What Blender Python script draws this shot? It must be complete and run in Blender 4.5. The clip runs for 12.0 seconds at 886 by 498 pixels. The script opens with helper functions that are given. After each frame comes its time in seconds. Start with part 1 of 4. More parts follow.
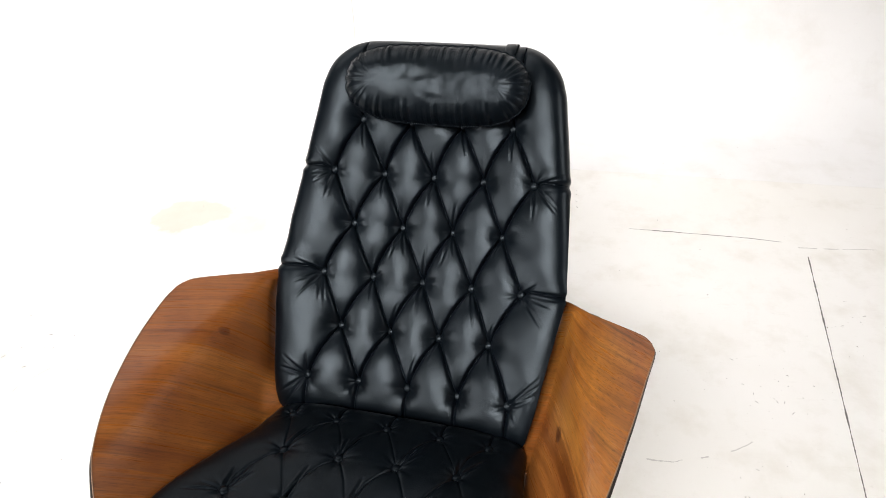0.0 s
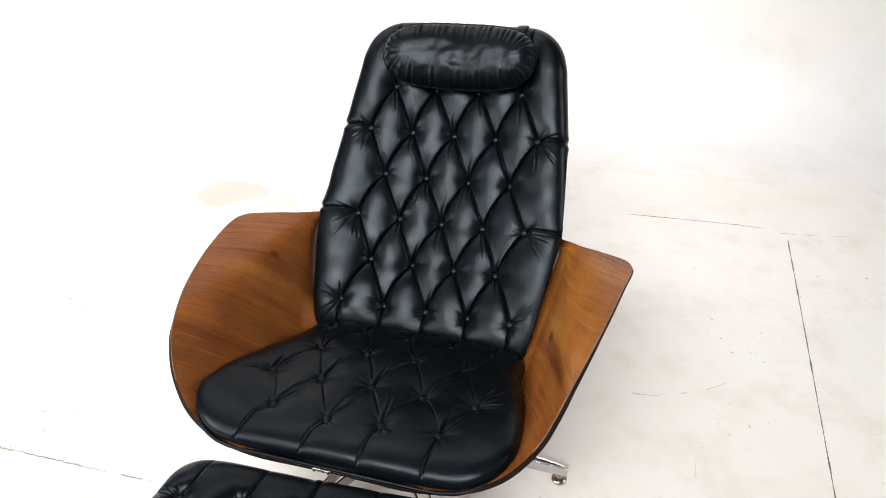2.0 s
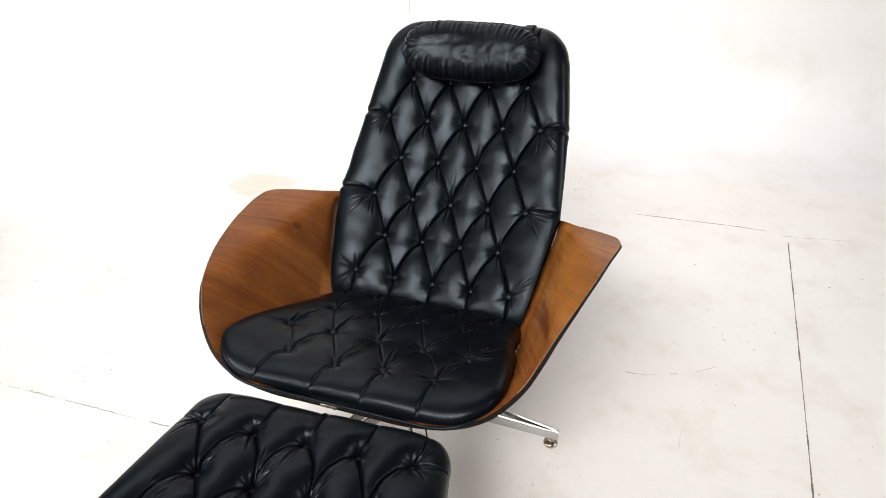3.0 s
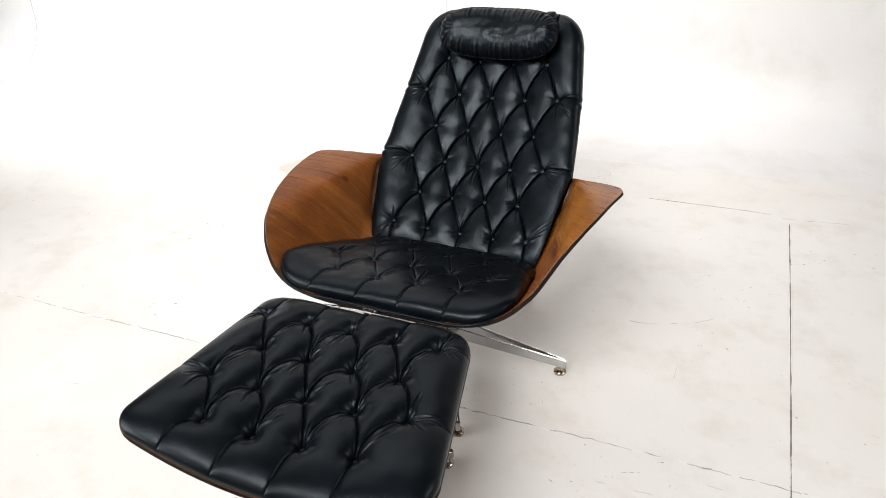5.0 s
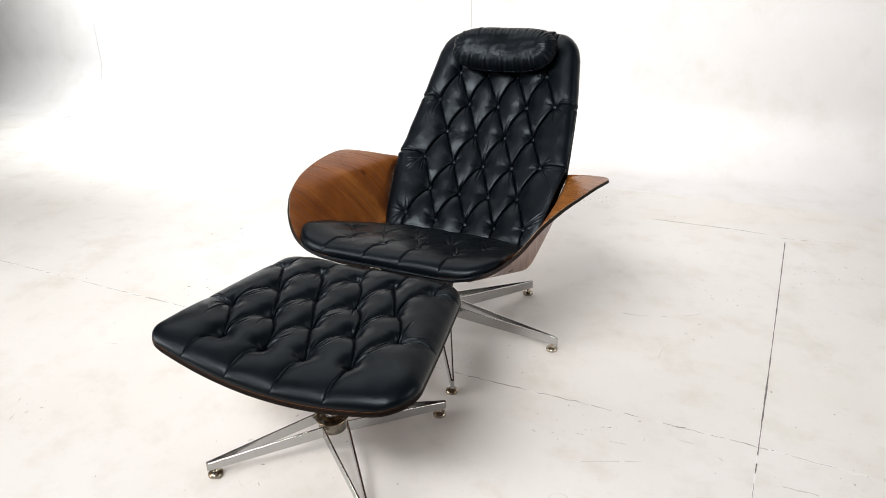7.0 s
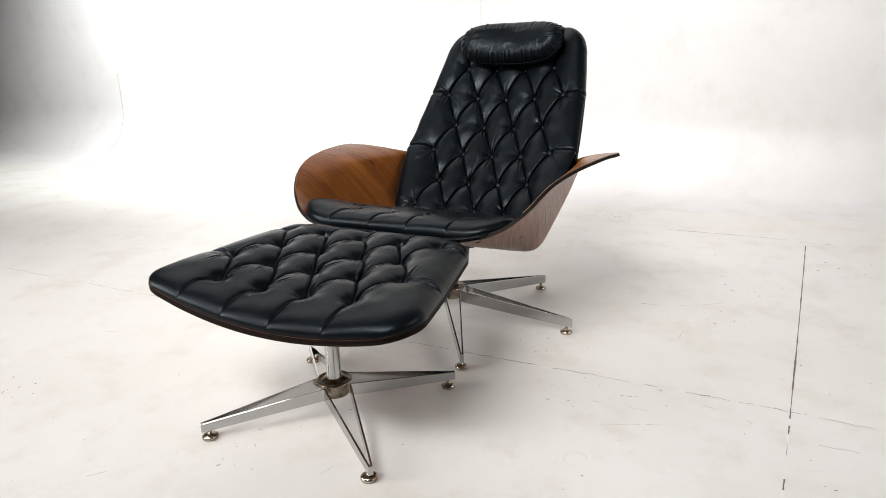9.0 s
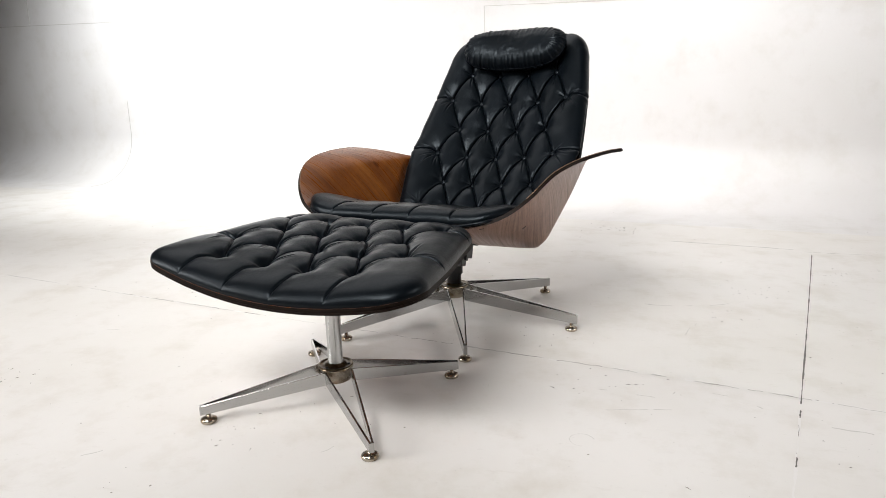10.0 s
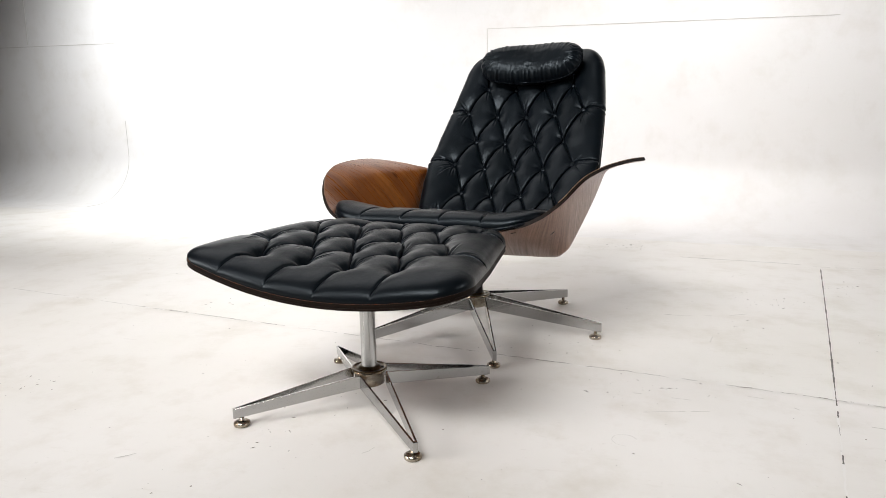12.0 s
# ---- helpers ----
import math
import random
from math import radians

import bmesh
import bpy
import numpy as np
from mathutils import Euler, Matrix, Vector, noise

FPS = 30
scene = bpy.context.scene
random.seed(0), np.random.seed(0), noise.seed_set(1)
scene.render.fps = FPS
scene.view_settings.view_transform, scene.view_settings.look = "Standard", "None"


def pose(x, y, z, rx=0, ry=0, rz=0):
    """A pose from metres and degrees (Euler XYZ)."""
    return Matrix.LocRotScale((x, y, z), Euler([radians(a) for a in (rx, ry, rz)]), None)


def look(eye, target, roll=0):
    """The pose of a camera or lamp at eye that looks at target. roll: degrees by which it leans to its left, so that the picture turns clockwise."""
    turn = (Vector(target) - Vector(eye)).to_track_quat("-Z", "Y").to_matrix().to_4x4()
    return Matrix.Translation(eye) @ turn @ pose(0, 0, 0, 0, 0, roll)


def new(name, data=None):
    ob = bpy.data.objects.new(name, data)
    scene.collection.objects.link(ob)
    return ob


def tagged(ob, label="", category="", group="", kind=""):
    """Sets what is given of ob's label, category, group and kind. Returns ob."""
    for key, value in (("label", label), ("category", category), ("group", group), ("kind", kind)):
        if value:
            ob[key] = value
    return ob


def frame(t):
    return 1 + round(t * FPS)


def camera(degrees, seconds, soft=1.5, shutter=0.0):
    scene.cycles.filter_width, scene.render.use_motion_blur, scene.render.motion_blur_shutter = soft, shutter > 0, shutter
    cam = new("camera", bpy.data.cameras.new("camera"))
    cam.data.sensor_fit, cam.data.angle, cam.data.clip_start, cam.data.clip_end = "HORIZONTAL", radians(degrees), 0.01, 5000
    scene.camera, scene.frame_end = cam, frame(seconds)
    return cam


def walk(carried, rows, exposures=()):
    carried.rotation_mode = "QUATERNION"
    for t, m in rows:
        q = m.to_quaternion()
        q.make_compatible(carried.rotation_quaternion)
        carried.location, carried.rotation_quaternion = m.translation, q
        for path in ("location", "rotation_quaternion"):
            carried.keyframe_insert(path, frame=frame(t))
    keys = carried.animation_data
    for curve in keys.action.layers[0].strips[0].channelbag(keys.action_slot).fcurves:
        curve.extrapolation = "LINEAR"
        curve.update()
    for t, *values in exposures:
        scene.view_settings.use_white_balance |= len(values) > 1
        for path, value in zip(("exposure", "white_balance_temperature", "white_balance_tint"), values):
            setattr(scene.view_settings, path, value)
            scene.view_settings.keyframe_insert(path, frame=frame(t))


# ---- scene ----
cam = camera(66.4, 12.0, soft=0.5)
PATH = [
    (0, (0.101, 0.062, 1.303), (-0.003, 1.664, 0.111), -2.8),
    (0.5, (0.091, -0.007, 1.292), (-0.007, 1.608, 0.116), -2.7),
    (1, (0.087, -0.088, 1.285), (-0.014, 1.539, 0.125), -2.5),
    (1.5, (0.089, -0.186, 1.277), (-0.026, 1.456, 0.14), -2.1),
    (2, (0.109, -0.254, 1.281), (-0.035, 1.404, 0.172), -1.6),
    (2.5, (0.147, -0.331, 1.276), (-0.032, 1.341, 0.194), -1.2),
    (3, (0.171, -0.42, 1.267), (-0.053, 1.262, 0.208), -1.0),
    (3.2, (0.187, -0.442, 1.251), (-0.071, 1.245, 0.209), -1.1),
    (4.8, (0.221, -0.711, 1.234), (-0.091, 0.983, 0.219), -0.9),
    (5, (0.224, -0.741, 1.216), (-0.093, 0.969, 0.229), -0.9),
    (5.5, (0.248, -0.802, 1.195), (-0.094, 0.928, 0.252), -0.6),
    (6, (0.292, -0.876, 1.15), (-0.081, 0.873, 0.255), -0.3),
    (6.5, (0.335, -0.956, 1.118), (-0.071, 0.809, 0.271), -0.3),
    (7, (0.364, -1.004, 1.078), (-0.068, 0.777, 0.278), -0.5),
    (7.2, (0.367, -1.014, 1.064), (-0.074, 0.774, 0.283), -0.6),
    (9, (0.393, -1.053, 0.799), (-0.1, 0.794, 0.213), -1.4),
    (9.5, (0.39, -1.07, 0.731), (-0.114, 0.793, 0.207), -1.4),
    (10, (0.4, -1.079, 0.673), (-0.112, 0.797, 0.205), -1.4),
    (10.5, (0.396, -1.09, 0.633), (-0.122, 0.795, 0.206), -1.3),
    (11, (0.381, -1.099, 0.624), (-0.132, 0.791, 0.222), -1.2),
    (11.5, (0.341, -1.114, 0.623), (-0.159, 0.783, 0.232), -1.1),
    (12, (0.295, -1.117, 0.617), (-0.176, 0.788, 0.232), -1.0),
]
walk(cam, [(t, look(eye, target, roll)) for t, eye, target, roll in PATH],
     [(0, -0.58), (1.5, -0.62), (3, -0.67), (5, -0.75), (7, -0.82), (9, -0.90), (12, -0.94)])

# ---- world, lamps ----
world = bpy.data.worlds.new("studio_air")
scene.world = world
world.use_nodes = True
world.node_tree.nodes["Background"].inputs[0].default_value = (0.9, 0.95, 1.0, 1)
world.node_tree.nodes["Background"].inputs[1].default_value = 0.3


# An area lamp out of view, added to light the set.
def unseen_lamp(name, eye, target, w, h, watts, colour=(1, 1, 1), spread=180):
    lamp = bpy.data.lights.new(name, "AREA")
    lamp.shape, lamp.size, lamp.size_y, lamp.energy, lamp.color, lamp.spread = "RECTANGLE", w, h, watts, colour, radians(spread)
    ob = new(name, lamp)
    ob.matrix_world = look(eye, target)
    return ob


# Unseen lamps; the key stands where highlights on the leather point.
unseen_lamp("unseen_key_lamp", (-1.1, -2.1, 3.4), (-0.1, 1.5, 0.3), 2.8, 1.1, 80, (1.0, 0.984, 0.982), 60)
# Overhead lamp added to brighten the floor and put sheen on the leather.
unseen_lamp("unseen_overhead_lamp", (-1.6, 2.1, 3.55), (-1.3, 1.6, 0.0), 4.0, 2.2, 88, (1.0, 0.984, 0.982), 150)
# Added wall washes; their spread shapes how brightness falls off along the wall.
unseen_lamp("unseen_wall_lamp", (-3.10, 1.68, 2.8), (-2.62, 3.42, 0.6), 1.2, 0.6, 86, (0.965, 0.985, 1.0), 84)
unseen_lamp("unseen_wall_lamp", (0.36, 0.52, 3.4), (0.84, 2.88, 1.7), 1.4, 0.6, 36, (1.0, 0.985, 0.975), 84)
# Fill lamps added to lift the floor under ottoman and chair.
unseen_lamp("unseen_left_fill", (-3.3, -1.3, 1.5), (0.0, 0.7, 0.15), 2.0, 1.4, 56, (1.0, 0.984, 0.982), 90)
unseen_lamp("unseen_side_fill", (3.2, 0.2, 1.9), (0.1, 0.8, 0.2), 1.6, 1.2, 19, (1.0, 0.984, 0.982), 90)


# ---- materials ----
def material(name, colour, rough=0.5, metal=0.0, spec=0.5):
    m = bpy.data.materials.new(name)
    m.use_nodes = True
    b = m.node_tree.nodes["Principled BSDF"]
    b.inputs["Base Color"].default_value = (*colour, 1)
    b.inputs["Roughness"].default_value = rough
    b.inputs["Metallic"].default_value = metal
    b.inputs["Specular IOR Level"].default_value = spec
    return m, m.node_tree.nodes, m.node_tree.links, b


def ramp(nodes, links, fac, stops):
    r = nodes.new("ShaderNodeValToRGB")
    while len(r.color_ramp.elements) < len(stops):
        r.color_ramp.elements.new(0.5)
    for e, (p, c) in zip(r.color_ramp.elements, stops):
        e.position, e.color = p, (*c, 1)
    links.new(fac, r.inputs[0])
    return r.outputs[0]


def grey(v):
    return (v, v, v)


def coords(nodes, links, kind="Object", scale=(1, 1, 1)):
    tc = nodes.new("ShaderNodeTexCoord")
    mp = nodes.new("ShaderNodeMapping")
    mp.inputs["Scale"].default_value = scale
    links.new(tc.outputs[kind], mp.inputs[0])
    return mp.outputs[0]


def mix(nodes, links, fac, a, b, blend="MIX"):
    m = nodes.new("ShaderNodeMix")
    m.data_type, m.blend_type = "RGBA", blend
    for sock, v in ((m.inputs[0], fac), (m.inputs[6], a), (m.inputs[7], b)):
        if isinstance(v, (int, float)):
            sock.default_value = v
        elif isinstance(v, tuple):
            sock.default_value = (*v, 1)
        else:
            links.new(v, sock)
    return m.outputs[2]


def bump(nodes, links, height, b, strength, distance):
    n = nodes.new("ShaderNodeBump")
    n.inputs["Strength"].default_value = strength
    n.inputs["Distance"].default_value = distance
    links.new(height, n.inputs["Height"])
    links.new(n.outputs[0], b.inputs["Normal"])
    return n


def noise_tex(nodes, links, vec, scale, detail=4.0, rough=0.55):
    n = nodes.new("ShaderNodeTexNoise")
    n.inputs["Scale"].default_value = scale
    n.inputs["Detail"].default_value = detail
    n.inputs["Roughness"].default_value = rough
    links.new(vec, n.inputs["Vector"])
    return n.outputs[0]


def stretched(nodes, links, vec, sx, sy):
    mp = nodes.new("ShaderNodeMapping")
    mp.inputs["Scale"].default_value = (sx, sy, 1)
    links.new(vec, mp.inputs[0])
    return mp.outputs[0]


def make_leather():
    m, N, L, b = material("black_leather", (0.012, 0.013, 0.015), 0.3, 0, 0.145)
    v = coords(N, L)
    b.inputs["Specular Tint"].default_value = (0.80, 0.92, 1.0, 1)
    big = noise_tex(N, L, v, 9, 5)
    worn = ramp(N, L, noise_tex(N, L, v, 14, 10, 0.72), [(0.58, grey(0.0)), (0.76, grey(0.5))])
    col = mix(N, L, worn, ramp(N, L, big, [(0.3, (0.0010, 0.0018, 0.0026)), (0.75, (0.0024, 0.0036, 0.0052))]), (0.007, 0.009, 0.010))
    # short pale scuffs
    mp = N.new("ShaderNodeMapping")
    mp.inputs["Scale"].default_value = (34, 12, 20)
    mp.inputs["Rotation"].default_value = (0.4, 0.2, 0.7)
    L.new(v, mp.inputs[0])
    scuff = ramp(N, L, noise_tex(N, L, mp.outputs[0], 1.6, 9, 0.78), [(0.69, grey(0.0)), (0.80, grey(0.5))])
    L.new(mix(N, L, scuff, col, (0.030, 0.032, 0.032)), b.inputs["Base Color"])
    L.new(ramp(N, L, noise_tex(N, L, v, 22, 6), [(0.3, grey(0.275)), (0.75, grey(0.375))]), b.inputs["Roughness"])
    vor = N.new("ShaderNodeTexVoronoi")
    vor.inputs["Scale"].default_value = 900
    L.new(v, vor.inputs["Vector"])
    fine = noise_tex(N, L, v, 220, 4)
    h = mix(N, L, 0.5, vor.outputs["Distance"], fine)
    grain = bump(N, L, h, b, 0.17, 0.0010)
    wrinkle = N.new("ShaderNodeBump")
    wrinkle.inputs["Strength"].default_value = 0.17
    wrinkle.inputs["Distance"].default_value = 0.004
    L.new(noise_tex(N, L, v, 34, 5, 0.6), wrinkle.inputs["Height"])
    L.new(wrinkle.outputs[0], grain.inputs["Normal"])
    return m


def make_wood(name, dark, mid, light, rough, patches=()):
    """Veneer whose grain runs along u; patches: u, v, half sizes, tint and strength of repairs, knots and bleached fields."""
    m, N, L, b = material(name, mid, rough, 0, 0.3)
    uv = N.new("ShaderNodeUVMap")
    warp = noise_tex(N, L, stretched(N, L, uv.outputs[0], 2.0, 6.0), 1.6, 3)
    add = N.new("ShaderNodeVectorMath")
    add.operation = "MULTIPLY_ADD"
    L.new(warp, add.inputs[0])
    add.inputs[1].default_value = (0.0, 0.007, 0.0)
    L.new(uv.outputs[0], add.inputs[2])
    grain = add.outputs[0]
    broad = noise_tex(N, L, stretched(N, L, grain, 1.4, 20), 1.0, 3, 0.55)
    bands = noise_tex(N, L, stretched(N, L, grain, 3.0, 190), 1.0, 5, 0.66)
    streak = noise_tex(N, L, stretched(N, L, grain, 5.0, 75), 1.0, 2, 0.5)
    pores = noise_tex(N, L, stretched(N, L, grain, 42, 900), 1.0, 3, 0.6)
    col = ramp(N, L, broad, [(0.30, dark), (0.5, mid), (0.70, light)])
    col = mix(N, L, 1.0, col, ramp(N, L, bands, [(0.30, grey(0.55)), (0.5, grey(1.0)), (0.72, grey(1.25))]), "MULTIPLY")
    col = mix(N, L, 0.6, col, ramp(N, L, streak, [(0.24, (0.55, 0.48, 0.46)), (0.38, grey(1.0))]), "MULTIPLY")
    col = mix(N, L, 0.7, col, ramp(N, L, pores, [(0.34, grey(0.38)), (0.48, grey(1.0))]), "MULTIPLY")
    blotch = ramp(N, L, noise_tex(N, L, uv.outputs[0], 7, 4), [(0.3, (0.66, 0.58, 0.54)), (0.5, grey(0.96)), (0.70, (1.25, 1.35, 1.4))])
    col = mix(N, L, 0.8, col, blotch, "MULTIPLY")
    wob = noise_tex(N, L, stretched(N, L, uv.outputs[0], 30, 60), 1.0, 4, 0.6)
    for u, v, ru, rv, tint, force in patches:
        mp = N.new("ShaderNodeMapping")
        mp.vector_type = "TEXTURE"
        mp.inputs["Location"].default_value = (u, v, 0)
        mp.inputs["Scale"].default_value = (ru * 1.5, rv * 1.5, 1)
        L.new(uv.outputs[0], mp.inputs[0])
        ln = N.new("ShaderNodeVectorMath")
        ln.operation = "LENGTH"
        L.new(mp.outputs[0], ln.inputs[0])
        far = N.new("ShaderNodeMath")
        far.operation = "MULTIPLY_ADD"
        L.new(wob, far.inputs[0])
        far.inputs[1].default_value = 0.5
        L.new(ln.outputs["Value"], far.inputs[2])
        col = mix(N, L, ramp(N, L, far.outputs[0], [(0.55, grey(force)), (0.85, grey(force * 0.7)), (1.0, grey(0.0))]), col, mix(N, L, 1.0, col, tint, "MULTIPLY"))
    L.new(col, b.inputs["Base Color"])
    L.new(ramp(N, L, bands, [(0.3, grey(rough + 0.1)), (0.7, grey(rough - 0.05))]), b.inputs["Roughness"])
    bump(N, L, pores, b, 0.10, 0.0006)
    return m


def make_chrome(name, tint, lo, hi, dirt, edge=0.22):
    m, N, L, b = material(name, tint, 0.2, 1.0)
    v = coords(N, L)
    n = noise_tex(N, L, v, 35, 6, 0.65)
    L.new(ramp(N, L, n, [(edge, dirt), (edge + 0.14, tint)]), b.inputs["Base Color"])
    L.new(ramp(N, L, n, [(0.3, grey(hi)), (0.6, grey(lo))]), b.inputs["Roughness"])
    bump(N, L, noise_tex(N, L, v, 300, 3), b, 0.05, 0.0004)
    return m


def make_paint(name, base, stains, spots=()):
    m, N, L, b = material(name, base, 0.55, 0, 0.5)
    v = coords(N, L)
    big = noise_tex(N, L, v, 1.1, 6, 0.6)
    mid = noise_tex(N, L, v, 5.5, 8, 0.66)
    fine = noise_tex(N, L, v, 55, 6, 0.7)
    c = mix(N, L, ramp(N, L, big, [(0.40, grey(0.0)), (0.68, grey(stains))]), base, (base[0] * 0.86, base[1] * 0.84, base[2] * 0.79))
    c = mix(N, L, ramp(N, L, mid, [(0.50, grey(0.0)), (0.72, grey(stains))]), c, (base[0] * 0.76, base[1] * 0.725, base[2] * 0.65))
    # rubbed streaks, and worn places that show up only here and there
    rub = noise_tex(N, L, stretched(N, L, v, 3.0, 11.0), 2.4, 8, 0.72)
    c = mix(N, L, ramp(N, L, rub, [(0.60, grey(0.0)), (0.76, grey(stains * 0.7))]), c, (base[0] * 0.70, base[1] * 0.665, base[2] * 0.60))
    c = mix(N, L, ramp(N, L, fine, [(0.62, grey(0.0)), (0.78, grey(stains * 0.6))]), c, (0.34, 0.31, 0.27))
    for x, y, rx, ry, force in spots:
        mp = N.new("ShaderNodeMapping")
        mp.vector_type = "TEXTURE"
        mp.inputs["Location"].default_value = (x, y, 0)
        mp.inputs["Scale"].default_value = (rx, ry, 1)
        L.new(v, mp.inputs[0])
        ln = N.new("ShaderNodeVectorMath")
        ln.operation = "LENGTH"
        L.new(mp.outputs[0], ln.inputs[0])
        sub = N.new("ShaderNodeMath")
        sub.operation = "MULTIPLY_ADD"
        L.new(mid, sub.inputs[0])
        sub.inputs[1].default_value = -2.6
        L.new(ln.outputs["Value"], sub.inputs[2])
        c = mix(N, L, ramp(N, L, sub.outputs[0], [(-0.0, grey(force)), (0.2, grey(force * 0.4)), (0.5, grey(0.0))]), c, (0.44, 0.405, 0.32))
    L.new(c, b.inputs["Base Color"])
    L.new(ramp(N, L, mid, [(0.3, grey(0.36)), (0.8, grey(0.60))]), b.inputs["Roughness"])
    bump(N, L, mix(N, L, 0.4, mid, fine), b, 0.15, 0.002)
    return m


LEATHER = make_leather()
WOOD = make_wood("walnut_veneer", (0.130, 0.038, 0.0080), (0.182, 0.057, 0.0118), (0.236, 0.083, 0.0175), 0.28,
                 [(0.058, 0.031, 0.013, 0.008, (0.42, 0.33, 0.30), 0.85), (-0.02, 0.023, 0.06, 0.0035, (0.55, 0.46, 0.44), 0.7), (0.0, -0.10, 0.11, 0.005, (0.6, 0.5, 0.48), 0.4), (-0.05, -0.20, 0.14, 0.008, (0.6, 0.5, 0.48), 0.4),
                  (2.36, 2.87, 0.24, 0.11, (1.25, 1.45, 1.2), 0.9), (2.435, 2.785, 0.018, 0.011, (0.30, 0.24, 0.24), 0.9), (2.33, 2.772, 0.12, 0.02, (0.55, 0.46, 0.44), 0.8)])
# Scuffed outer veneer, with glare and sheen put into its paler base colour.
WOOD_BACK = make_wood("worn_glare_paled_walnut", (0.150, 0.068, 0.041), (0.200, 0.096, 0.060), (0.255, 0.132, 0.086), 0.33)
PLY = make_wood("plywood_edge", (0.004, 0.003, 0.002), (0.009, 0.0055, 0.004), (0.024, 0.014, 0.009), 0.5)
CHROME = make_chrome("chrome", (0.46, 0.46, 0.455), 0.13, 0.26, (0.33, 0.31, 0.28))
NICKEL = make_chrome("tarnished_nickel", (0.46, 0.41, 0.34), 0.18, 0.36, (0.15, 0.10, 0.055), 0.40)
BRASS = make_chrome("dirty_brass", (0.15, 0.12, 0.075), 0.3, 0.5, (0.05, 0.034, 0.018), 0.46)
BLACK_METAL = material("black_enamel", (0.014, 0.014, 0.015), 0.42)[0]
PLY.node_tree.nodes["Principled BSDF"].inputs["Specular IOR Level"].default_value = 0.08
PAINT_FLOOR = make_paint("white_floor_paint", (0.682, 0.661, 0.630), 0.5, [(-0.92, 2.03, 0.105, 0.062, 0.68), (-0.70, 1.96, 0.055, 0.04, 0.4)])
PAINT_WALL = make_paint("white_wall_paint", (0.67, 0.656, 0.646), 0.3)
# Unseen walls and ceiling: dark to cut bounced light and deepen the leather's blacks.
PAINT_UNSEEN_WALL = make_paint("unseen_wall_low_bounce", (0.20, 0.20, 0.205), 0.2)
PAINT_UNSEEN_CEILING = make_paint("unseen_ceiling_low_bounce", (0.09, 0.09, 0.093), 0.2)
WORN = make_wood("worn_edge_wood", (0.10, 0.05, 0.025), (0.22, 0.13, 0.075), (0.42, 0.29, 0.19), 0.5)
SCRATCH = material("grey_scratch", (0.26, 0.24, 0.215), 0.9)[0]
LIP = material("flaked_paint", (0.70, 0.68, 0.655), 0.7)[0]
FAINT = material("faded_joint", (0.52, 0.50, 0.47), 0.9)[0]
CRACK = material("cracked_paint", (0.45, 0.43, 0.405), 0.9)[0]
GAP = material("dirty_joint", (0.13, 0.12, 0.11), 0.9)[0]


# ---- building helpers ----
def part(name, bm, mat, parent=None, label="", smooth=True):
    me = bpy.data.meshes.new(name)
    bm.to_mesh(me)
    bm.free()
    return link(name, me, mat, parent, label, smooth)


def link(name, me, mat, parent=None, label="", smooth=True):
    if not len(me.materials):
        for m in mat if isinstance(mat, (list, tuple)) else [mat]:
            me.materials.append(m)
    if smooth:
        me.polygons.foreach_set("use_smooth", [True] * len(me.polygons))
    ob = new(name, me)
    if parent:
        ob.parent = parent
    if label:
        tagged(ob, label)
    return ob


def cat(points, n=8):
    """A smooth curve through the points."""
    c = np.asarray(points, float)
    k = np.vstack([2 * c[0] - c[1], c, 2 * c[-1] - c[-2]])
    u = (np.arange(n) / n)[:, None]
    out = []
    for i in range(len(k) - 3):
        a, b, p, d = k[i:i + 4]
        out.append(0.5 * (2 * b + (p - a) * u + (2 * a - 5 * b + 4 * p - d) * u ** 2 + (3 * b - a - 3 * p + d) * u ** 3))
    return np.vstack(out + [c[-1:]])


def evenly(curve, n):
    s = np.concatenate([[0], np.cumsum(np.linalg.norm(np.diff(curve, axis=0), axis=1))])
    q = np.linspace(0, s[-1], n)
    return np.stack([np.interp(q, s, curve[:, i]) for i in range(curve.shape[1])], 1)


def box_into(bm, size, m, bevel=0.0):
    made = bmesh.ops.create_cube(bm, size=1, matrix=m @ Matrix.Diagonal((*size, 1)))
    if bevel:
        edges = list({e for v in made["verts"] for e in v.link_edges})
        bmesh.ops.bevel(bm, geom=edges, offset=bevel, segments=2, affect="EDGES", profile=0.5)


def lathe_into(bm, profile, steps=32, m=Matrix()):
    rings = []
    for r, z in profile:
        rings.append([bm.verts.new(m @ Vector((r * math.cos(2 * math.pi * i / steps), r * math.sin(2 * math.pi * i / steps), z))) for i in range(steps)])
    for a, b in zip(rings, rings[1:]):
        for i in range(steps):
            j = (i + 1) % steps
            bm.faces.new((a[i], a[j], b[j], b[i]))
    bm.faces.new(rings[0][::-1])
    bm.faces.new(rings[-1])


